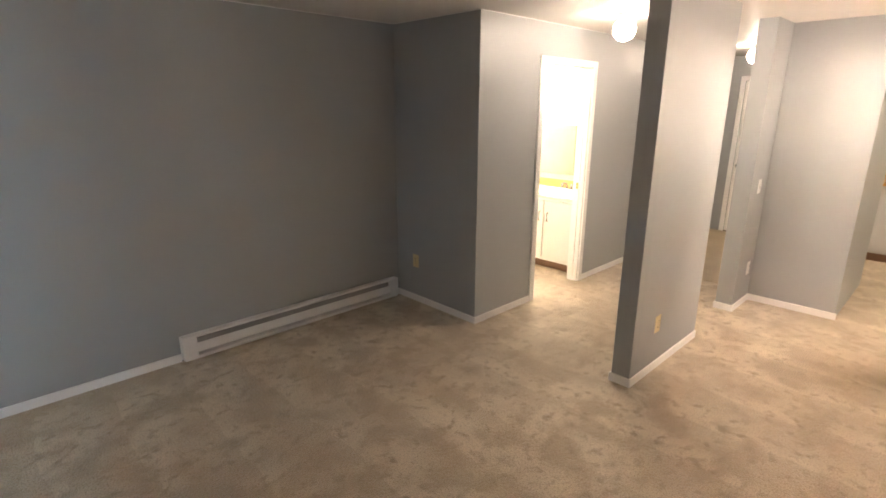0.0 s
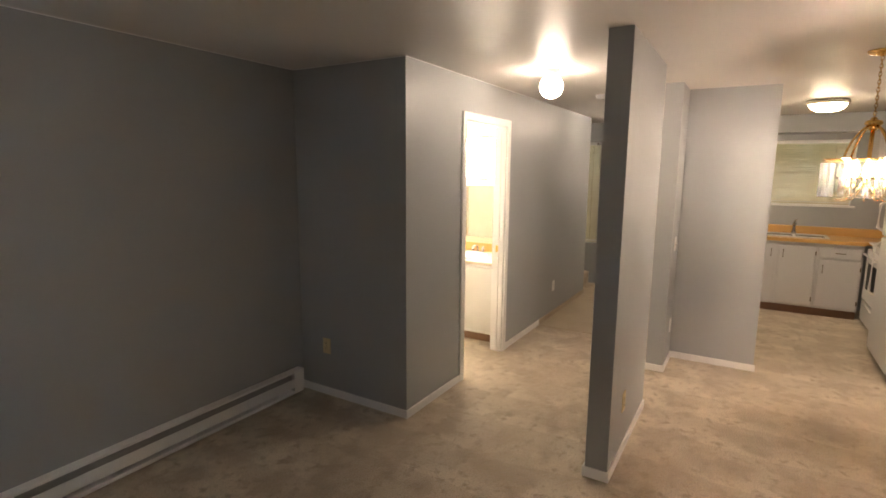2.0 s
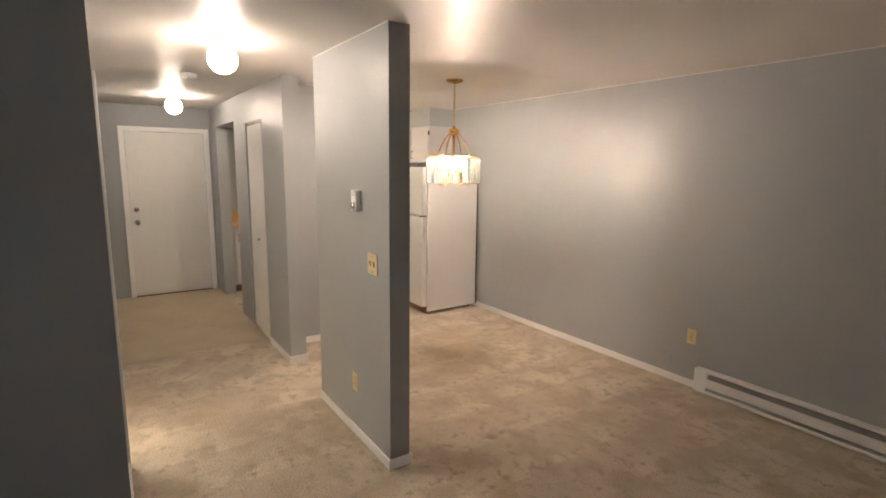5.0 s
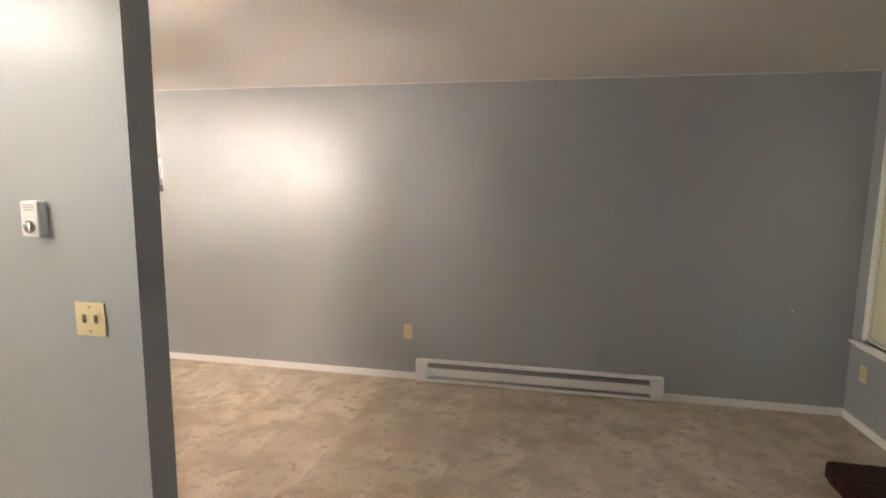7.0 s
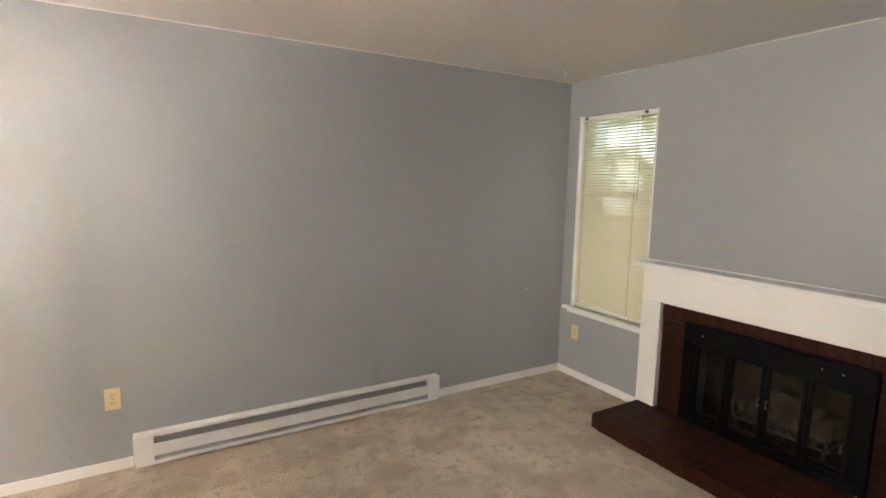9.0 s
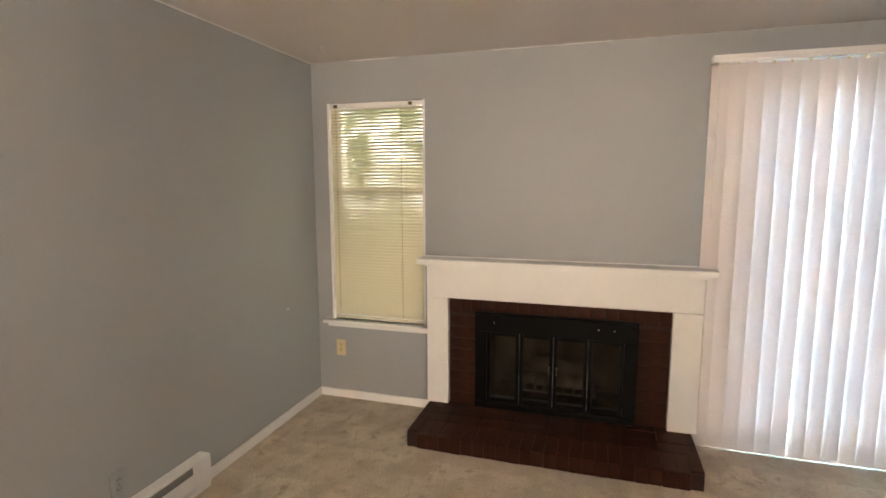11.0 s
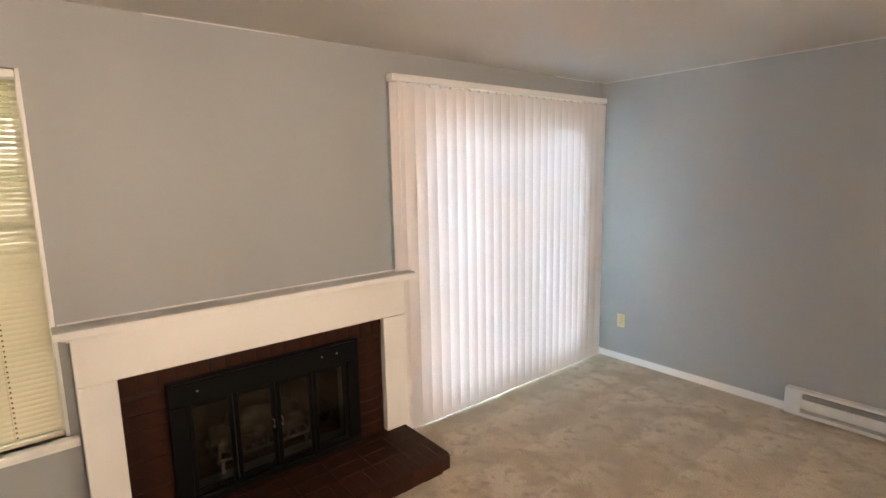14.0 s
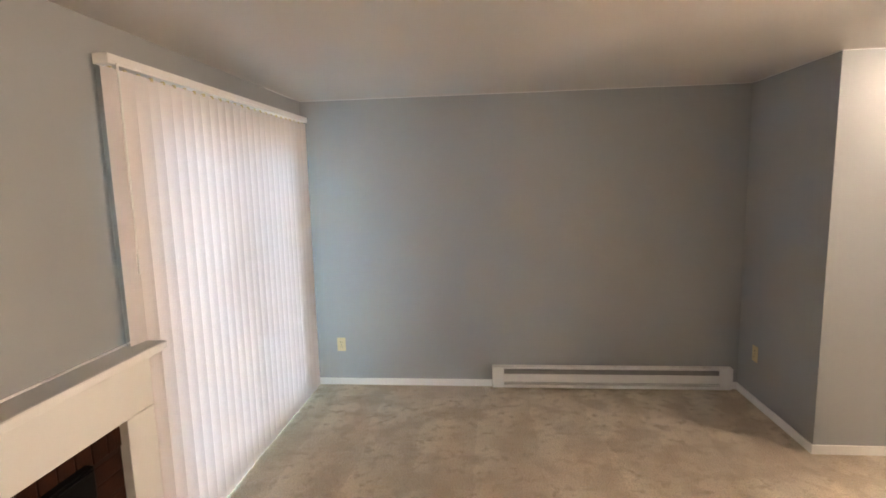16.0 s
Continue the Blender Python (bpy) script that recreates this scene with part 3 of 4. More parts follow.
while z < 0.70:
    for yc in (1.097, 2.231):
        piece("brick", side_brick, facing, pose(0.032 + rng.uniform(-0.001, 0.002), yc, z, rng.uniform(-0.4, 0.4), 0, rng.uniform(-0.4, 0.4)))
    z += 0.0745
top_brick = mesh_of("brick", box(-0.02, 0.02, -0.0350, 0.0350, -0.049, 0.049, 0.003), BRICK)
for i in range(18):
    piece("brick", top_brick, facing, pose(0.032 + rng.uniform(-0.001, 0.002), 1.030 + i * 0.0748, 0.748, rng.uniform(-0.4, 0.4), 0, 0))

hearth = thing("hearth", (0.27, 1.66, 0), "low raised hearth of dark red glazed bricks on the carpet", "hearth")
part("mortar_bed", box(0.0, 0.525, 0.872, 2.458, 0.0, 0.0855), MORTAR, hearth)
paver = mesh_of("brick", box(-0.0985, 0.0985, -0.0325, 0.0325, -0.045, 0.0452, 0.004), BRICK)
NB = 24
for i in range(NB):
    y = 0.900 + i * (2.430 - 0.900) / (NB - 1)
    off = 0.03 if i in (0, NB - 1) else 0.0
    piece("brick", paver, hearth, pose(0.442 - off + rng.uniform(-0.002, 0.003), y, 0.0455 + rng.uniform(-0.001, 0.001), rng.uniform(-0.5, 0.5), rng.uniform(-0.5, 0.5), rng.uniform(-0.6, 0.6)))
flat = mesh_of("brick", box(-0.0530, 0.0530, -0.0985, 0.0985, -0.045, 0.0452, 0.003), BRICK)
for r, x in enumerate((0.056, 0.165, 0.274)):
    for i in range(8):
        y = 0.965 + i * 0.2
        piece("brick", flat, hearth, pose(x + 0.012, y, 0.0445 + rng.uniform(-0.001, 0.001), rng.uniform(-0.4, 0.4), rng.uniform(-0.4, 0.4), 0))

firebox = thing("firebox", (-0.2, 1.665, 0.09), "sooty firebox recess behind the glass doors", "firebox", kind="structure")
part("firebox_wall", boxes([(-0.55, -0.50, 1.15, 2.18, 0.04, 0.75), (-0.50, -0.001, 1.15, 1.199, 0.04, 0.75), (-0.50, -0.001, 2.131, 2.18, 0.04, 0.75), (-0.50, -0.141, 1.2, 2.13, 0.66, 0.75), (-0.50, -0.001, 1.2, 2.13, 0.04, 0.0895)]), SOOT, firebox)
screen = thing("fireplace_screen", (0.07, 1.665, 0.09), "black iron fireplace door set with four glass panels", "fireplace doors")
Y0, Y1, ZT = 1.174, 2.156, 0.722
part("frame", boxes([(0.045, 0.085, Y0, Y1, 0.598, ZT), (0.045, 0.085, Y0, Y0 + 0.075, 0.135, 0.598), (0.045, 0.085, Y1 - 0.075, Y1, 0.135, 0.598), (0.045, 0.09, Y0, Y1, 0.092, 0.135)], 0.005), IRON, screen)
part("hood_strip", box(0.085, 0.10, Y0 + 0.02, Y1 - 0.02, 0.70, 0.715, 0.003), IRON, screen)
part("lower_rail", box(0.09, 0.094, Y0 + 0.04, Y1 - 0.04, 0.104, 0.124, 0.001), IRON, screen)
gy = [Y0 + 0.075, 1.458, 1.668, 1.874, Y1 - 0.075]
for a, b_ in zip(gy, gy[1:]):
    d = part("glass_door", boxes([(0.058, 0.076, a + 0.002, a + 0.024, 0.137, 0.596), (0.058, 0.076, b_ - 0.024, b_ - 0.002, 0.137, 0.596), (0.058, 0.076, a + 0.024, b_ - 0.024, 0.574, 0.596), (0.058, 0.076, a + 0.024, b_ - 0.024, 0.137, 0.160)], 0.003), IRON, screen)
    g = part("pane", box(0.064, 0.068, a + 0.024, b_ - 0.024, 0.160, 0.574), SMOKED, d, "smoky fireplace glass")
    g.visible_shadow = False
for yy in (1.645, 1.69):
    part("door_pull", tube([(0.076, yy, 0.36), (0.096, yy, 0.36), (0.096, yy, 0.40), (0.076, yy, 0.40)], 0.004, 6), BRONZE, screen, "small bronze pull")
for yy, zz in ((1.30, 0.66), (1.93, 0.665), (2.02, 0.665)):
    part("rivet", lathe([(0.006, 0.0), (0.005, 0.003), (0.001, 0.004)], (0.085, yy, zz), "x", 10), STEEL, screen)
for yy in (Y0 + 0.03, Y1 - 0.03):
    part("foot", box(0.05, 0.1, yy - 0.012, yy + 0.012, 0.089, 0.1, 0.002), STEEL, screen)

grate = thing("fire_grate", (-0.22, 1.665, 0.09), "ash-grey iron fire grate in the firebox", "grate")
part("rail", boxes([(-0.34, -0.325, 1.40, 1.93, 0.15, 0.165), (-0.13, -0.115, 1.40, 1.93, 0.15, 0.165)], 0.002), ASH, grate)
for i in range(9):
    y = 1.415 + i * 0.0625
    part("grate_bar", tube([(-0.36, y, 0.172), (-0.12, y, 0.172), (-0.10, y, 0.19), (-0.095, y, 0.27)], 0.008, 6), ASH, grate)
for x in (-0.33, -0.12):
    for y in (1.43, 1.9):
        part("leg", box(x - 0.008, x + 0.008, y - 0.008, y + 0.008, 0.0895, 0.152), ASH, grate)
for k, (a, b_, r) in enumerate((((-0.16, 1.44, 0.23), (-0.18, 1.90, 0.225), 0.045), ((-0.28, 1.42, 0.232), (-0.27, 1.91, 0.235), 0.05), ((-0.25, 1.50, 0.318), (-0.19, 1.84, 0.312), 0.042))):
    bm = tube([Vector(a).lerp(Vector(b_), t / 8) + Vector((0, 0, 0.004 * math.sin(t * 1.7 + k))) for t in range(9)], r, 12)
    for v in bm.verts:
        v.co += Vector((noise.noise(v.co * 22), noise.noise(v.co * 22 + Vector((5, 1, 2))), noise.noise(v.co * 22 + Vector((1, 9, 3))))) * 0.008
    single("fire_log", bm, LOG, "ashy split log on the fire grate", "log", "fire logs", smooth=True)


# ---- baseboard heaters ----
def heater(name, x0, x1, wall_y, s, label):
    """A baseboard heater on a wall along x; s is +1 where the room lies at larger y."""
    h = thing("baseboard_heater", ((x0 + x1) / 2, wall_y, 0), label, "heater", "baseboard heaters")

    def yb(a, b_):
        return (wall_y + s * a, wall_y + s * b_) if s > 0 else (wall_y + s * b_, wall_y + s * a)

    e = 0.095
    part("back_plate", box(x0, x1, *yb(0.0, 0.008), 0.012, 0.183), HEAT, h)
    part("top_cover", boxes([(x0 + e, x1 - e, *yb(0.008, 0.062), 0.168, 0.186)], 0.004), HEAT, h)
    part("front_panel", box(x0 + e - 0.004, x1 - e + 0.004, *yb(0.058, 0.066), 0.062, 0.130, 0.003), HEAT, h)
    part("bottom_lip", box(x0 + 0.004, x1 - 0.004, *yb(0.008, 0.064), 0.012, 0.036, 0.004), HEAT, h)
    part("fin_tube", box(x0 + e, x1 - e, *yb(0.010, 0.042), 0.05, 0.155), SLOT, h, "grey heating fins behind the slot")
    for a, b_ in ((x0, x0 + e), (x1 - e, x1)):
        part("end_cap", box(a, b_, *yb(0.008, 0.068), 0.034, 0.187, 0.005), HEAT, h)
    return h


heater("n", 1.497, 3.357, 4.62, -1, "long white enamelled baseboard heater under the grey wall")
heater("s", 1.196, 3.066, 0.0, 1, "long white enamelled baseboard heater on the long wall")


# ---- plates ----
def plate_geo(u0, u1, z0, z1, face, side, at):
    """A box on a wall: along u, proud of it; face 'x' or 'y' is the wall's normal."""
    def make(u0, u1, z0, z1, d0, d1, bevel):
        a, b_ = sorted((at + side * d0, at + side * d1))
        return box(a, b_, u0, u1, z0, z1, bevel) if face == "x" else box(u0, u1, a, b_, z0, z1, bevel)
    return make


def outlet(u, z, face, side, at, material, label, kind="outlet"):
    c = (at, u, z) if face == "x" else (u, at, z)
    n = {"outlet": "wall_outlet", "switch": "light_switch", "double": "light_switch", "blank": "wall_plate"}[kind]
    t = thing(n, c, label, {"outlet": "outlet", "switch": "switch", "double": "switch", "blank": "wall plate"}[kind], {"outlet": "wall outlets"}.get(kind, ""))
    mk = plate_geo(0, 0, 0, 0, face, side, at)
    w = 0.058 if kind == "double" else 0.036
    part("cover_plate", mk(u - w, u + w, z - 0.058, z + 0.058, 0.0, 0.006, 0.002), material, t)
    if kind == "outlet":
        for dz in (-0.021, 0.021):
            r = part("receptacle", mk(u - 0.015, u + 0.015, z + dz - 0.014, z + dz + 0.014, 0.006, 0.009, 0.003), material, t)
            for du in (-0.006, 0.006):
                part("slot", mk(u + du - 0.0012, u + du + 0.0012, z + dz - 0.004, z + dz + 0.006, 0.0088, 0.0095, 0), BLACKISH, r)
    elif kind in ("switch", "double"):
        for du in ((-0.023, 0.023) if kind == "double" else (0.0,)):
            part("toggle", mk(u + du - 0.005, u + du + 0.005, z - 0.004, z + 0.014, 0.006, 0.018, 0.002), IVORY if material is IVORY else material, t)
            part("toggle_well", mk(u + du - 0.007, u + du + 0.007, z - 0.014, z + 0.016, 0.0055, 0.0068, 0), KICK, t)
    for dz in ((0.0,) if kind == "outlet" else (-0.042, 0.042)):
        part("screw", mk(u - 0.003, u + 0.003, z + dz - 0.003, z + dz + 0.003, 0.006, 0.0075, 0.001), STEEL, t)
    return t


outlet(3.145, 0.395, "y", 1, 0.0, IVORY, "ivory plastic double outlet on the long grey wall")
outlet(1.655, 0.28, "y", 1, 0.0, GREYPL, "outlet painted over in grey above the heater")
outlet(3.34, 0.165, "y", 1, 0.0, GREYPL, "blank plate painted over in grey near the floor", "blank")
outlet(0.175, 0.37, "x", 1, 0.0, IVORY, "ivory plastic outlet under the window")
outlet(0.24, 0.35, "y", -1, 4.62, IVORY, "ivory plastic outlet beside the vertical blind")
outlet(4.37, 0.375, "x", -1, 3.417, IVORY, "ivory plastic outlet in the shaded alcove")
outlet(3.593, 1.12, "y", 1, 2.455, IVORY, "ivory double light switch on the partition wall", "double")
outlet(3.85, 0.345, "y", 1, 2.455, IVORY, "ivory plastic outlet low on the partition wall")
outlet(3.73, 0.33, "y", -1, 2.335, IVORY, "ivory plastic outlet low on the partition wall")
outlet(5.42, 1.06, "y", -1, 2.31, WHITE, "white light switch on the closet wall", "switch")
outlet(5.5, 0.33, "y", -1, 2.31, WHITE, "white outlet low on the closet wall")
outlet(6.35, 0.35, "y", -1, 3.66, WHITE, "white outlet low on the hall wall")
outlet(4.583, 1.22, "x", 1, 0.0, WHITE, "pale switch plate in the corner beside the blind", "switch")
an = thing("wall_anchor", (0.38, 0.0, 0.73), "small white plastic anchor in the grey wall", "wall anchor")
part("anchor_head", lathe([(0.007, 0.0), (0.006, 0.003), (0.002, 0.004)], (0.38, 0.0, 0.73), "y", 12), WHITE, an)

th = thing("thermostat", (3.772, 2.455, 1.40), "small white wall thermostat with a round dial", "thermostat")
part("base_plate", box(3.735, 3.81, 2.455, 2.460, 1.395, 1.517, 0.002), WHITE, th)
part("cover", box(3.737, 3.808, 2.460, 2.487, 1.397, 1.515, 0.005), WHITE, th)
part("dial", lathe([(0.021, 0.0), (0.021, 0.006), (0.017, 0.01), (0.001, 0.01)], (3.772, 2.487, 1.43), "y", 24), STEEL, th, "grey temperature dial", True)
part("vent_slot", boxes([(3.75, 3.795, 2.4868, 2.4878, 1.485 + k * 0.008, 1.488 + k * 0.008) for k in range(3)]), GREYPL, th)


# ---- ceiling lamps ----
def globe_lamp(x, y):
    g = thing("ceiling_lamp", (x, y, H), "opal glass globe lamp, lit, on a short metal base", "ceiling lamp", "hall ceiling lamps")
    part("base", lathe([(0.058, 0.0), (0.060, -0.012), (0.052, -0.03), (0.048, -0.04)], (x, y, H), "z", 28), IVORY, g, "cream metal lamp base", True)
    prof = [(0.079 * math.sin(math.pi * k / 18), -0.110 + 0.079 * math.cos(math.pi * k / 18)) for k in range(2, 18)] + [(0.001, -0.189)]
    part("globe", lathe(prof, (x, y, H), "z", 32), OPAL, g, "glowing opal glass globe", True)


globe_lamp(4.27, 3.04)
globe_lamp(7.11, 2.98)

kl = thing("kitchen_lamp", (6.87, 1.25, H), "flush nickel-rimmed ceiling lamp with a frosted dome, lit", "ceiling lamp")
part("rim", lathe([(0.11, 0.0), (0.165, -0.008), (0.172, -0.03), (0.160, -0.045), (0.150, -0.045), (0.150, -0.03)], (6.87, 1.25, H), "z", 40), NICKEL, kl, "warm nickel rim", True)
part("dome", lathe([(0.150, -0.04), (0.145, -0.06), (0.125, -0.083), (0.09, -0.10), (0.04, -0.110), (0.001, -0.112)], (6.87, 1.25, H), "z", 40), KLENS, kl, "glowing frosted glass dome", True)

sm = thing("smoke_detector", (5.62, 3.03, H), "round white smoke detector on the hall ceiling", "smoke detector")
part("body", lathe([(0.06, 0.0), (0.06, -0.015), (0.052, -0.03), (0.001, -0.032)], (5.62, 3.03, H), "z", 28), WHITE, sm, "", True)
part("test_button", lathe([(0.008, -0.031), (0.007, -0.035), (0.001, -0.036)], (5.65, 3.03, H), "z", 12), GREYPL, sm)

hk = thing("ceiling_hook", (0.36, 0.29, H), "small white plant hook in the ceiling", "hook")
part("hook", tube([(0.36, 0.29, H), (0.36, 0.29, H - 0.02)] + [(0.36, 0.302 - 0.012 * math.cos(a), H - 0.02 - 0.014 * math.sin(a)) for a in [math.pi * k / 8 for k in range(1, 9)]], 0.003, 6), WHITE, hk)
part("rosette", lathe([(0.009, 0.0), (0.007, -0.004), (0.003, -0.006)], (0.36, 0.29, H), "z", 12), WHITE, hk)

# ---- chandelier ----
CX, CY = 4.59, 1.235
ZR, ZB, RAD = 1.72, 1.522, 0.219
ch = thing("chandelier", (CX, CY, H), "brass chandelier with a drum of clear glass panels, lit", "chandelier")
part("canopy", lathe([(0.07, 0.0), (0.072, -0.006), (0.058, -0.018), (0.022, -0.028), (0.010, -0.034)], (CX, CY, H), "z", 32), BRASS, ch, "", True)
n_link, z_hi, z_lo = 16, H - 0.032, 1.965
for i in range(n_link):
    zc = z_hi - (i + 0.5) * (z_hi - z_lo) / n_link
    hl = (z_hi - z_lo) / n_link * 0.68
    pts = []
    for k in range(12):
        a = 2 * math.pi * k / 12
        u, w_ = 0.007 * math.cos(a), hl * math.sin(a)
        pts.append((CX + (u if i % 2 else 0), CY + (0 if i % 2 else u), zc + w_))
    part("chain_link", tube(pts, 0.0022, 6, True), BRASS, ch)
part("wire", tube([(CX + 0.003 * math.sin(k * 2.1), CY + 0.003 * math.cos(k * 1.7), z_hi - k * (z_hi - z_lo) / 12) for k in range(13)], 0.002, 5), IVORY, ch)
part("hub", lathe([(0.012, 1.975), (0.018, 1.96), (0.038, 1.955), (0.044, 1.94), (0.036, 1.928), (0.024, 1.922), (0.028, 1.91), (0.012, 1.90)], (CX, CY, 0), "z", 28), BRASS, ch, "", True)
part("stem", lathe([(0.011, 1.91), (0.011, 1.66), (0.022, 1.65), (0.022, 1.61), (0.008, 1.59)], (CX, CY, 0), "z", 20), BRASS, ch, "", True)
for k in range(4):
    a = 2 * math.pi * k / 4 + 0.5
    pts = []
    for j in range(11):
        t = j / 10
        r = 0.03 + 0.115 * (1 - (1 - t) ** 1.6)
        zz = 1.925 - (1.925 - ZR) * (t ** 1.25)
        pts.append((CX + r * math.cos(a), CY + r * math.sin(a), zz))
    part("arm", tube(pts, 0.006, 8), BRASS, ch, "", True)


def hoop(r, z, h, w_, steps=48):
    bm = bmesh.new()
    ring = []
    for i in range(steps):
        a = 2 * math.pi * i / steps
        c, s = math.cos(a), math.sin(a)
        ring.append([bm.verts.new((CX + rr * c, CY + rr * s, zz)) for rr, zz in ((r, z), (r + w_, z), (r + w_, z + h), (r, z + h))])
    for i in range(steps):
        p, q = ring[i], ring[(i + 1) % steps]
        for k in range(4):
            bm.faces.new((p[k], p[(k + 1) % 4], q[(k + 1) % 4], q[k]))
    bmesh.ops.recalc_face_normals(bm, faces=bm.faces)
    return bm


# Unseen plate, added to hold the bulbs' upward light off the ceiling.
part("light_shield_plate", hoop(0.02, ZR + 0.020, 0.003, 0.125), BRASS, ch, "added round brass plate that keeps bulb light off the ceiling")
for k in range(6):
    a = 2 * math.pi * k / 6 + 0.3
    part("spoke", tube([(CX + r * math.cos(a), CY + r * math.sin(a), ZR + 0.022) for r in (0.143, RAD - 0.008)], 0.004, 6), BRASS, ch)
part("upper_ring", hoop(RAD - 0.013, ZR + 0.012, 0.006, 0.007), BRASS, ch)
part("lower_ring", hoop(RAD - 0.013, ZB + 0.004, 0.006, 0.008), BRASS, ch)
part("inner_ring", hoop(0.140, ZR - 0.095, 0.012, 0.01), BRASS, ch)
pm = mesh_of("glass_panel", boxes([(-0.0135, 0.0135, -0.0025, 0.0025, -0.099, 0.099), (-0.0272, -0.0135, -0.002, 0.002, -0.099, 0.099), (0.0135, 0.0272, -0.002, 0.002, -0.099, 0.099)]), CRYSTAL)
pm.materials.append(BEVEL)
for k, f in enumerate(pm.polygons):
    f.material_index = 0 if k < 6 else 1
NP = 24
for k in range(NP):
    a = 2 * math.pi * k / NP
    piece("glass_panel", pm, ch, pose(CX + (RAD + 0.002) * math.cos(a), CY + (RAD + 0.002) * math.sin(a), (ZR + ZB) / 2 - 0.002, 0, 0, math.degrees(a) + 90))
for k in range(5):
    a = 2 * math.pi * k / 5 + 0.5
    c, s = math.cos(a), math.sin(a)
    part("lamp_arm", tube([(CX + r * c, CY + r * s, z) for r, z in ((0.01, 1.61), (0.05, 1.545), (0.09, 1.503), (0.135, 1.503), (0.15, 1.535), (0.12, 1.57), (0.09, 1.575))], 0.004, 8), BRASS, ch, "", True)
    part("candle_cup", lathe([(0.005, 1.57), (0.012, 1.577), (0.013, 1.583), (0.008, 1.589), (0.008, 1.635)], (CX + 0.09 * c, CY + 0.09 * s, 0), "z", 16), BRASS, ch, "", True)
    part("bulb", lathe([(0.008, 1.635), (0.017, 1.66), (0.020, 1.683), (0.014, 1.71), (0.004, 1.732), (0.001, 1.736)], (CX + 0.09 * c, CY + 0.09 * s, 0), "z", 14), BULB, ch, "glowing candle bulb", True)
    part("filament", lathe([(0.003, 1.667), (0.0045, 1.673), (0.0045, 1.703), (0.003, 1.709)], (CX + 0.09 * c, CY + 0.09 * s, 0), "z", 8), FILAMENT, ch, "white-hot filament")

# ---- kitchen ----
def bar_handle(x, y, z, along, parent, name="handle"):
    if along == "z":
        pts = [(x, y, z - 0.045), (x - 0.022, y, z - 0.045), (x - 0.022, y, z + 0.045), (x, y, z + 0.045)]
    else:
        pts = [(x, y - 0.045, z), (x - 0.022, y - 0.045, z), (x - 0.022, y + 0.045, z), (x, y + 0.045, z)]
    part(name, tube(pts, 0.006, 6), BRONZE, parent, "dark bronze bar handle")


def base_cabinet(y0, y1, doors, drawer, label):
    c = thing("base_cabinet", (8.27, (y0 + y1) / 2, 0), label, "cabinet", "kitchen base cabinets")
    part("body", box(7.975, 8.575, y0 + 0.001, y1 - 0.001, 0.10, 0.86), CAB, c)
    part("toe_kick", box(8.03, 8.10, y0 + 0.001, y1 - 0.001, 0.0, 0.10), KICK, c, "brown toe kick")
    part("plinth", box(8.11, 8.57, y0 + 0.002, y1 - 0.002, 0.0, 0.10), KICK, c)
    top = 0.82
    w = (y1 - y0) / doors
    for i in range(doors):
        a, b_ = y0 + i * w + 0.02, y0 + (i + 1) * w - 0.02
        if drawer:
            d = part("drawer", box(7.955, 7.974, a, b_, 0.70, 0.82, 0.004), CAB, c)
            bar_handle(7.955, (a + b_) / 2, 0.76, "y", d)
            top = 0.67
        d = part("door", box(7.955, 7.974, a, b_, 0.125, top, 0.004), CAB, c)
        hy = b_ - 0.04 if (i == 0 or doors == 1) and not (doors == 2 and i == 1) else a + 0.04
        bar_handle(7.955, hy, top - 0.10, "z", d)
        for hz in (0.2, top - 0.08):
            oy = a - 0.004 if hy > (a + b_) / 2 else b_ + 0.004
            part("hinge", box(7.952, 7.972, oy - 0.006, oy + 0.006, hz - 0.025, hz + 0.025, 0.001), BRONZE, d)
    return c


base_cabinet(0.66, 1.08, 1, True, "light grey painted base cabinet with a drawer")
base_cabinet(1.08, 1.86, 2, False, "light grey painted sink cabinet with two doors")
base_cabinet(1.86, 2.30, 1, False, "light grey painted base cabinet at the passage")
ct = thing("kitchen_counter", (8.25, 1.2, 0.86), "orange laminate kitchen counter with a backsplash", "countertop")
part("worktop", boxes([(7.94, 8.01, 0.66, 2.305, 0.862, 0.90), (8.01, 8.12, 0.0, 2.305, 0.862, 0.90), (8.46, 8.575, 0.0, 2.305, 0.862, 0.90), (8.12, 8.46, 0.0, 0.98, 0.862, 0.90), (8.12, 8.46, 1.62, 2.305, 0.862, 0.90)]), COUNTER, ct)
part("backsplash", boxes([(8.558, 8.578, 0.0, 2.305, 0.90, 1.0), (8.0, 8.558, 0.0015, 0.02, 0.90, 1.0)], 0.004), COUNTER, ct)
sk = thing("kitchen_sink", (8.29, 1.3, 0.9), "white enamel double sink in the orange counter", "sink")
part("rim", boxes([(8.105, 8.475, 0.965, 0.995, 0.90, 0.912), (8.105, 8.475, 1.605, 1.635, 0.90, 0.912), (8.105, 8.135, 0.995, 1.605, 0.90, 0.912), (8.43, 8.475, 0.995, 1.605, 0.90, 0.912), (8.135, 8.43, 1.285, 1.315, 0.88, 0.908)], 0.004), APPL, sk)
for a, b_ in ((0.995, 1.285), (1.315, 1.605)):
    part("basin", boxes([(8.135, 8.43, a, b_, 0.72, 0.73), (8.13, 8.137, a, b_, 0.73, 0.90), (8.428, 8.435, a, b_, 0.73, 0.90), (8.137, 8.428, a - 0.004, a + 0.003, 0.73, 0.90), (8.137, 8.428, b_ - 0.003, b_ + 0.004, 0.73, 0.90)]), STEEL, sk, "grey sink basin")
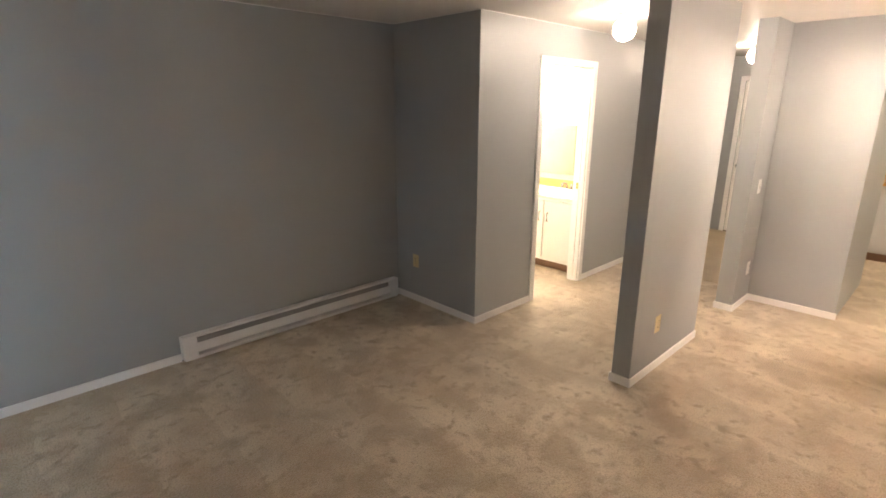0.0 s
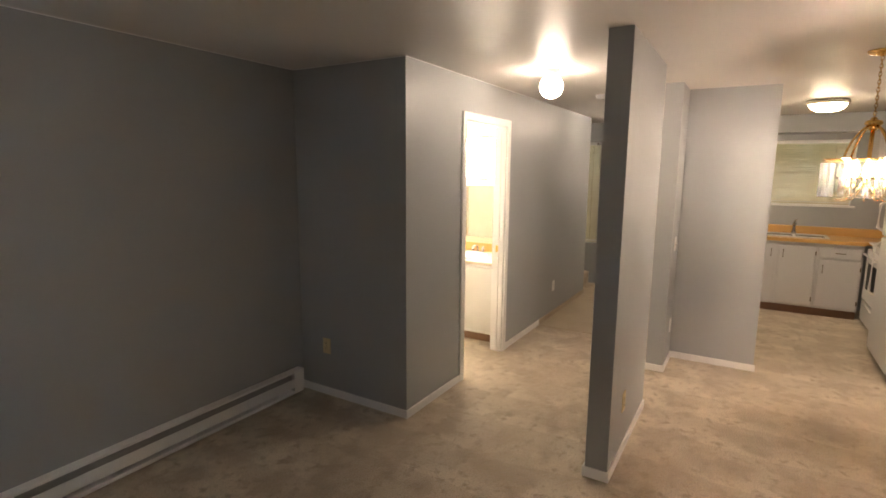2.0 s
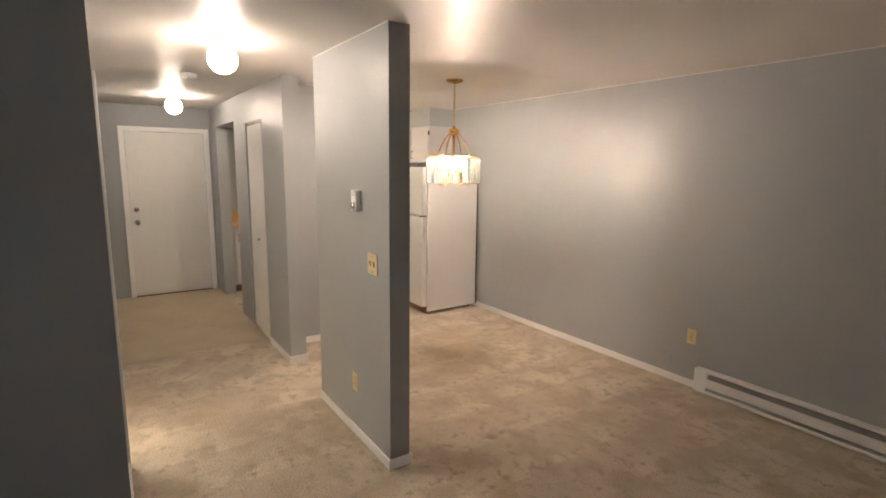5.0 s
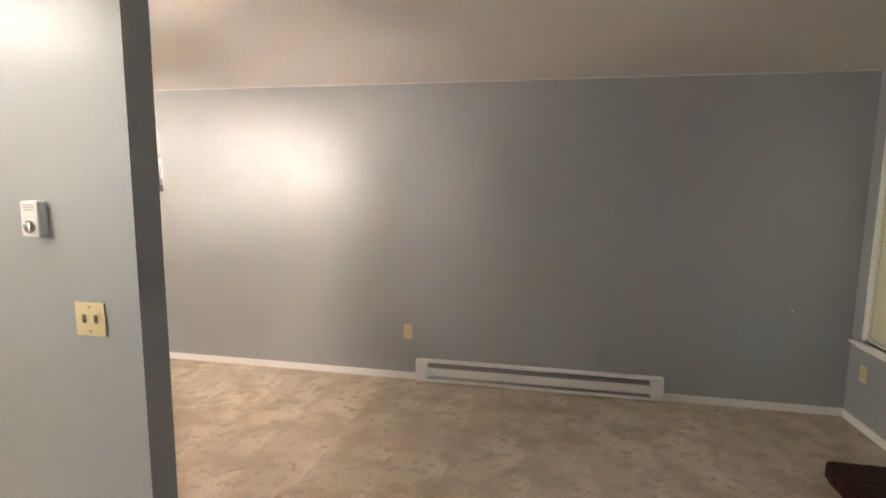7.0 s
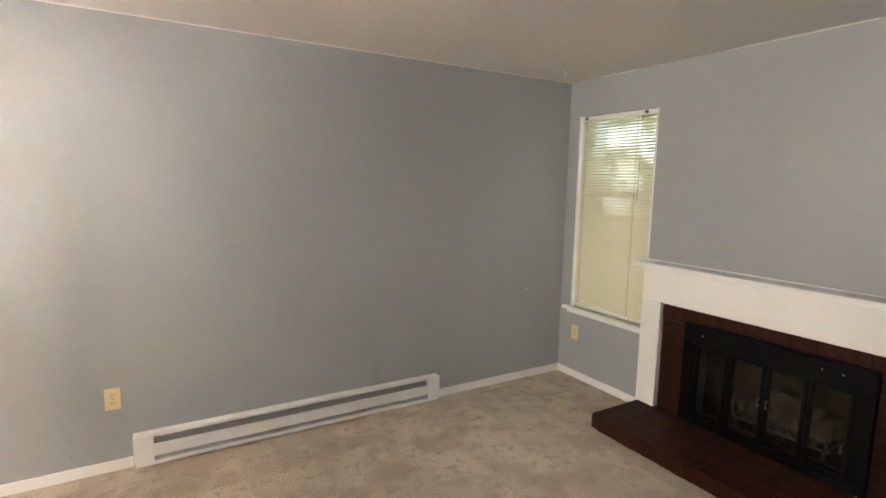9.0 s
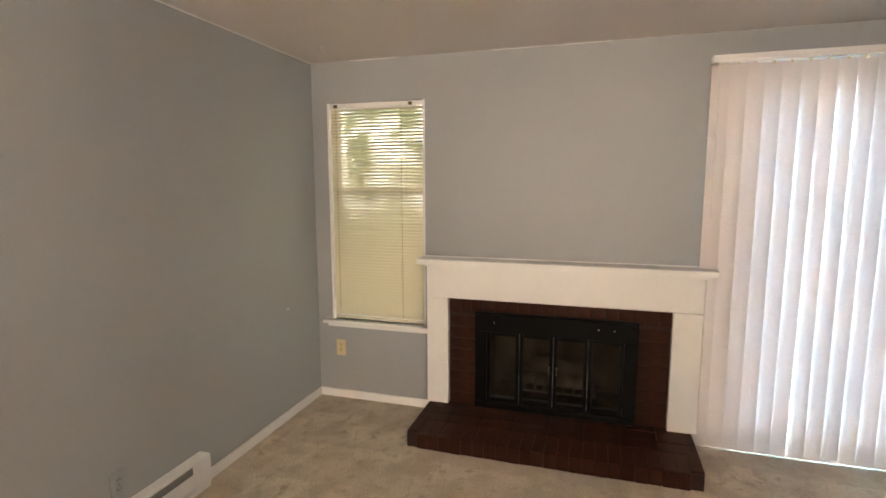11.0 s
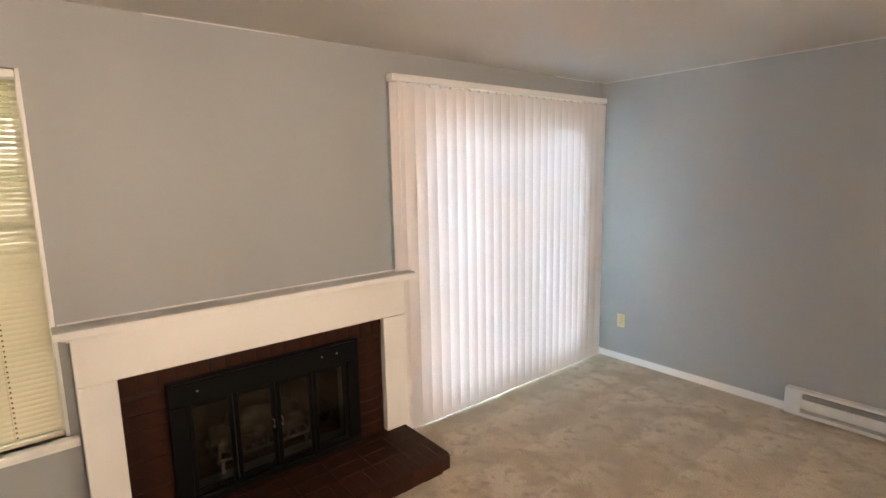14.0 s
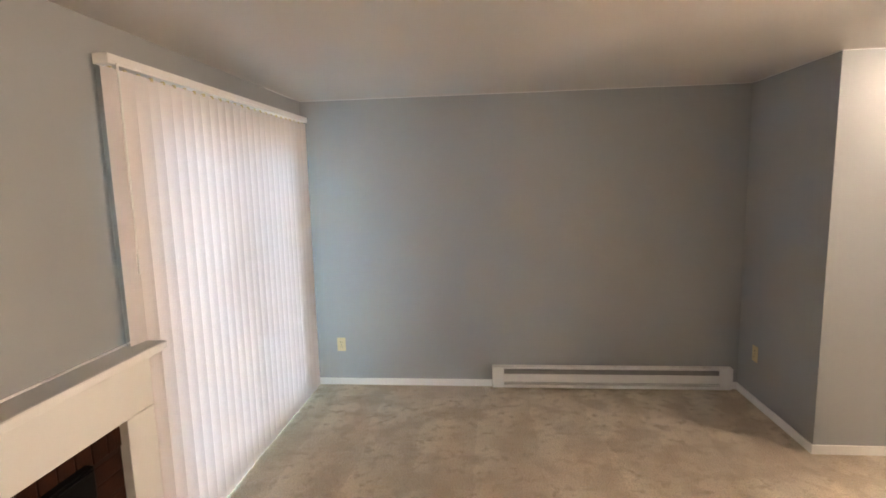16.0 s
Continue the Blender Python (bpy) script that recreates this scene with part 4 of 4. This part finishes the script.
fc = thing("kitchen_faucet", (8.45, 1.30, 0.912), "chrome single-lever kitchen faucet", "faucet")
part("base", lathe([(0.028, 0.912), (0.026, 0.93), (0.018, 0.96), (0.018, 1.02), (0.024, 1.04), (0.001, 1.06)], (8.452, 1.30, 0), "z", 20), STEEL, fc, "", True)
part("spout", tube([(8.45, 1.30, 1.00), (8.40, 1.30, 1.045), (8.33, 1.30, 1.05), (8.285, 1.30, 1.02)], 0.011, 10), STEEL, fc, "", True)
part("lever", tube([(8.452, 1.30, 1.055), (8.43, 1.29, 1.085), (8.40, 1.28, 1.095)], 0.007, 8), STEEL, fc, "", True)

# refrigerator
fr = thing("refrigerator", (6.23, 0.36, 0), "white top-freezer refrigerator with pale textured sides", "refrigerator")
part("body", box(5.83, 6.62, 0.03, 0.705, 0.03, 1.645, 0.006), APPL, fr)
for z0, z1, n in ((0.09, 1.105, "door"), (1.12, 1.645, "freezer_door")):
    d = part(n, box(5.832, 6.618, 0.712, 0.775, z0, z1, 0.012), APPL, fr)
    zz = (0.58, 1.06) if n == "door" else (1.16, 1.42)
    part("handle", tube([(6.585, 0.775, zz[0]), (6.585, 0.815, zz[0] + 0.03), (6.585, 0.815, zz[1] - 0.03), (6.585, 0.775, zz[1])], 0.012, 8), APPL, d)
part("gasket", boxes([(5.842, 6.608, 0.704, 0.713, 0.10, 1.10), (5.842, 6.608, 0.704, 0.713, 1.125, 1.635)]), GREYPL, fr, "grey door gasket")
part("toe_grille", box(5.84, 6.61, 0.68, 0.72, 0.012, 0.085, 0.003), KICK, fr, "brown toe grille")
part("hinge_cap", box(5.835, 5.88, 0.72, 0.78, 1.1065, 1.1185, 0.002), BRONZE, fr)
part("back_gap", box(5.835, 6.615, 0.012, 0.028, 0.03, 1.64), BLACKISH, fr, "dark sheet in the gap behind the refrigerator")
for x in (5.9, 6.57):
    for y in (0.08, 0.66):
        part("foot", lathe([(0.018, 0.0), (0.018, 0.03)], (x, y, 0), "z", 10), BLACKISH, fr)

# stove
st = thing("stove", (7.6, 0.33, 0), "white electric range with a dark oven window", "stove")
part("body", box(7.235, 7.955, 0.03, 0.60, 0.02, 0.89, 0.005), APPL, st)
part("cooktop", box(7.232, 7.958, 0.02, 0.635, 0.892, 0.915, 0.006), APPL, st)
od = part("oven_door", box(7.245, 7.945, 0.602, 0.64, 0.29, 0.84, 0.008), APPL, st)
part("oven_window", box(7.38, 7.81, 0.6385, 0.643, 0.42, 0.70, 0.003), IRON, od, "dark oven glass")
part("door_handle", tube([(7.30, 0.64, 0.785), (7.30, 0.675, 0.785), (7.89, 0.675, 0.785), (7.89, 0.64, 0.785)], 0.011, 8), APPL, od)
dr = part("drawer", box(7.245, 7.945, 0.602, 0.635, 0.05, 0.275, 0.006), APPL, st)
part("drawer_pull", box(7.40, 7.79, 0.634, 0.65, 0.225, 0.25, 0.004), APPL, dr)
bg = part("backguard", box(7.235, 7.955, 0.02, 0.09, 0.915, 1.10, 0.008), APPL, st)
for i in range(5):
    part("knob", lathe([(0.02, 0.0), (0.018, 0.02), (0.001, 0.022)], (7.32 + i * 0.135, 0.09, 1.02), "y", 14), BLACKISH, bg)
for x in (7.42, 7.78):
    for y in (0.22, 0.49):
        pts = [(x + (0.02 + 0.06 * t / 40) * math.cos(t * 0.47), y + (0.02 + 0.06 * t / 40) * math.sin(t * 0.47), 0.922) for t in range(41)]
        part("burner", tube(pts, 0.006, 6), BLACKISH, st, "black coil burner")

# wall cabinets
def wall_cabinet(x0, x1, y0, y1, z0, z1, face, doors, label):
    c = thing("wall_cabinet", ((x0 + x1) / 2, (y0 + y1) / 2, z0), label, "cabinet", "kitchen wall cabinets")
    part("body", box(x0, x1, y0, y1, z0, z1), CAB, c)
    for i in range(doors):
        if face == "y":
            w = (x1 - x0) / doors
            a, b_ = x0 + i * w + 0.012, x0 + (i + 1) * w - 0.012
            d = part("door", box(a, b_, y1, y1 + 0.019, z0 + 0.012, z1 - 0.02, 0.004), CAB, c)
            hx = b_ - 0.035 if i % 2 == 0 else a + 0.035
            part("handle", tube([(hx, y1 + 0.019, z0 + 0.05), (hx, y1 + 0.042, z0 + 0.05), (hx, y1 + 0.042, z0 + 0.14), (hx, y1 + 0.019, z0 + 0.14)], 0.006, 6), BRONZE, d, "dark bronze bar handle")
            for hz in (z0 + 0.06, z1 - 0.08):
                ox = a - 0.005 if i % 2 == 0 else b_ + 0.005
                part("hinge", box(ox - 0.006, ox + 0.006, y1, y1 + 0.021, hz - 0.025, hz + 0.025, 0.001), BRONZE, d)
        else:
            d = part("door", box(x0 - 0.019, x0, y0 + 0.012, y1 - 0.012, z0 + 0.012, z1 - 0.02, 0.004), CAB, c)
            bar_handle(x0 - 0.019, y1 - 0.05, z0 + 0.12, "z", d)


wall_cabinet(6.40, 7.23, 0.0015, 0.33, 1.70, 2.13, "y", 2, "light grey painted wall cabinet")
wall_cabinet(7.232, 7.955, 0.0015, 0.33, 1.68, 2.13, "y", 2, "light grey painted cabinet over the stove")
wall_cabinet(8.25, 8.578, 0.0015, 0.62, 1.37, 2.13, "x", 1, "light grey painted corner wall cabinet")
single("soffit", boxes([(6.398, 8.578, 0.0, 0.335, 2.132, H), (8.245, 8.578, 0.335, 2.305, 2.132, H)]), PAINT, "grey painted soffit over the kitchen cabinets", "soffit", kind="structure")
hd = thing("range_hood", (7.6, 0.25, 1.60), "white range hood over the stove", "range hood")
part("canopy", box(7.24, 7.95, 0.002, 0.42, 1.60, 1.678, 0.006), APPL, hd)
part("filter", box(7.30, 7.89, 0.05, 0.38, 1.594, 1.601), STEEL, hd)

# ---- bathroom ----
vn = thing("bathroom_vanity", (5.33, 4.35, 0), "white painted bathroom vanity with two doors", "vanity")
part("body", box(5.06, 5.615, 3.79, 4.95, 0.09, 0.765), WHITE, vn)
part("toe_kick", box(5.11, 5.615, 3.79, 4.95, 0.0, 0.09), KICK, vn, "brown toe kick")
for a, b_, s in ((3.80, 4.16, 1), (4.18, 4.54, -1), (4.56, 4.93, 1)):
    d = part("door", box(5.042, 5.059, a, b_, 0.12, 0.74, 0.004), DOORW, vn)
    hy = b_ - 0.04 if s > 0 else a + 0.04
    part("handle", tube([(5.042, hy, 0.52), (5.022, hy, 0.53), (5.022, hy, 0.61), (5.042, hy, 0.62)], 0.006, 6), BRONZE, d, "dark bronze handle")
vt = thing("washbasin", (5.33, 4.35, 0.766), "cream cultured marble washbasin slab with an oval bowl", "washbasin")
part("top_slab", box(5.035, 5.617, 3.785, 4.955, 0.766, 0.80, 0.008), MARBLE, vt)
part("basin_rim", lathe([(0.20, 0.80), (0.205, 0.806), (0.19, 0.81), (0.165, 0.803), (0.10, 0.802), (0.001, 0.8015)], (5.30, 4.22, 0), "z", 32), WHITE, vt, "white oval basin", True)
part("backsplash", boxes([(5.598, 5.618, 3.785, 4.955, 0.80, 0.89), (5.05, 5.598, 3.772, 3.784, 0.80, 0.89)], 0.003), COUNTER, vt, "orange laminate backsplash")
bf = thing("bathroom_faucet", (5.53, 4.22, 0.80), "chrome two-handle bathroom basin faucet", "faucet")
part("base", box(5.51, 5.55, 4.14, 4.30, 0.80, 0.82, 0.005), STEEL, bf)
part("spout", tube([(5.53, 4.22, 0.82), (5.52, 4.22, 0.87), (5.46, 4.22, 0.88), (5.42, 4.22, 0.86)], 0.011, 8), STEEL, bf, "", True)
for y in (4.16, 4.28):
    part("tap_handle", lathe([(0.012, 0.82), (0.018, 0.85), (0.014, 0.865), (0.001, 0.867)], (5.53, y, 0), "z", 12), STEEL, bf, "", True)
bm_ = thing("bathroom_mirror", (5.61, 4.35, 0.95), "frameless wall mirror over the vanity", "mirror")
part("mirror_glass", box(5.612, 5.618, 3.85, 4.90, 0.95, 1.50, 0.001), MIRROR, bm_)
for y in (4.0, 4.7):
    part("clip", box(5.607, 5.619, y, y + 0.03, 0.94, 0.957, 0.001), STEEL, bm_)
tb = thing("towel_bar", (5.0, 3.80, 1.15), "chrome towel bar on the bathroom wall", "towel bar")
part("bar", tube([(5.20, 3.83, 1.16), (5.58, 3.83, 1.16)], 0.007, 8), STEEL, tb)
for x in (5.21, 5.57):
    part("post", tube([(x, 3.771, 1.16), (x, 3.83, 1.16)], 0.01, 8), STEEL, tb)
vl = thing("vanity_light", (5.58, 4.35, 1.6), "long lit vanity light over the mirror", "wall lamp")
part("back_plate", box(5.60, 5.618, 3.85, 4.90, 1.56, 2.0, 0.003), STEEL, vl)
part("diffuser", box(5.52, 5.60, 3.87, 4.88, 1.58, 1.98, 0.02), VANITY, vl, "glowing white diffuser")

# ---- outside ----
single("backdrop", box(-6.02, -6.0, -5, 12, -0.5, 7), BACKDROP, "bright garden foliage beyond the windows", "backdrop", kind="structure")
single("backdrop", box(14.0, 14.02, -4, 10, -0.5, 7), BACKDROP, "bright garden foliage beyond the kitchen", "backdrop", kind="structure")
single("ground", box(-40, 40, -40, 40, -0.32, -0.2), mat("garden_ground", (0.12, 0.11, 0.07), 0.9, (0.06, 0.08, 0.03), 1.5, 40, 0.5, 0.02), "bare garden ground round the house", "ground", kind="structure")
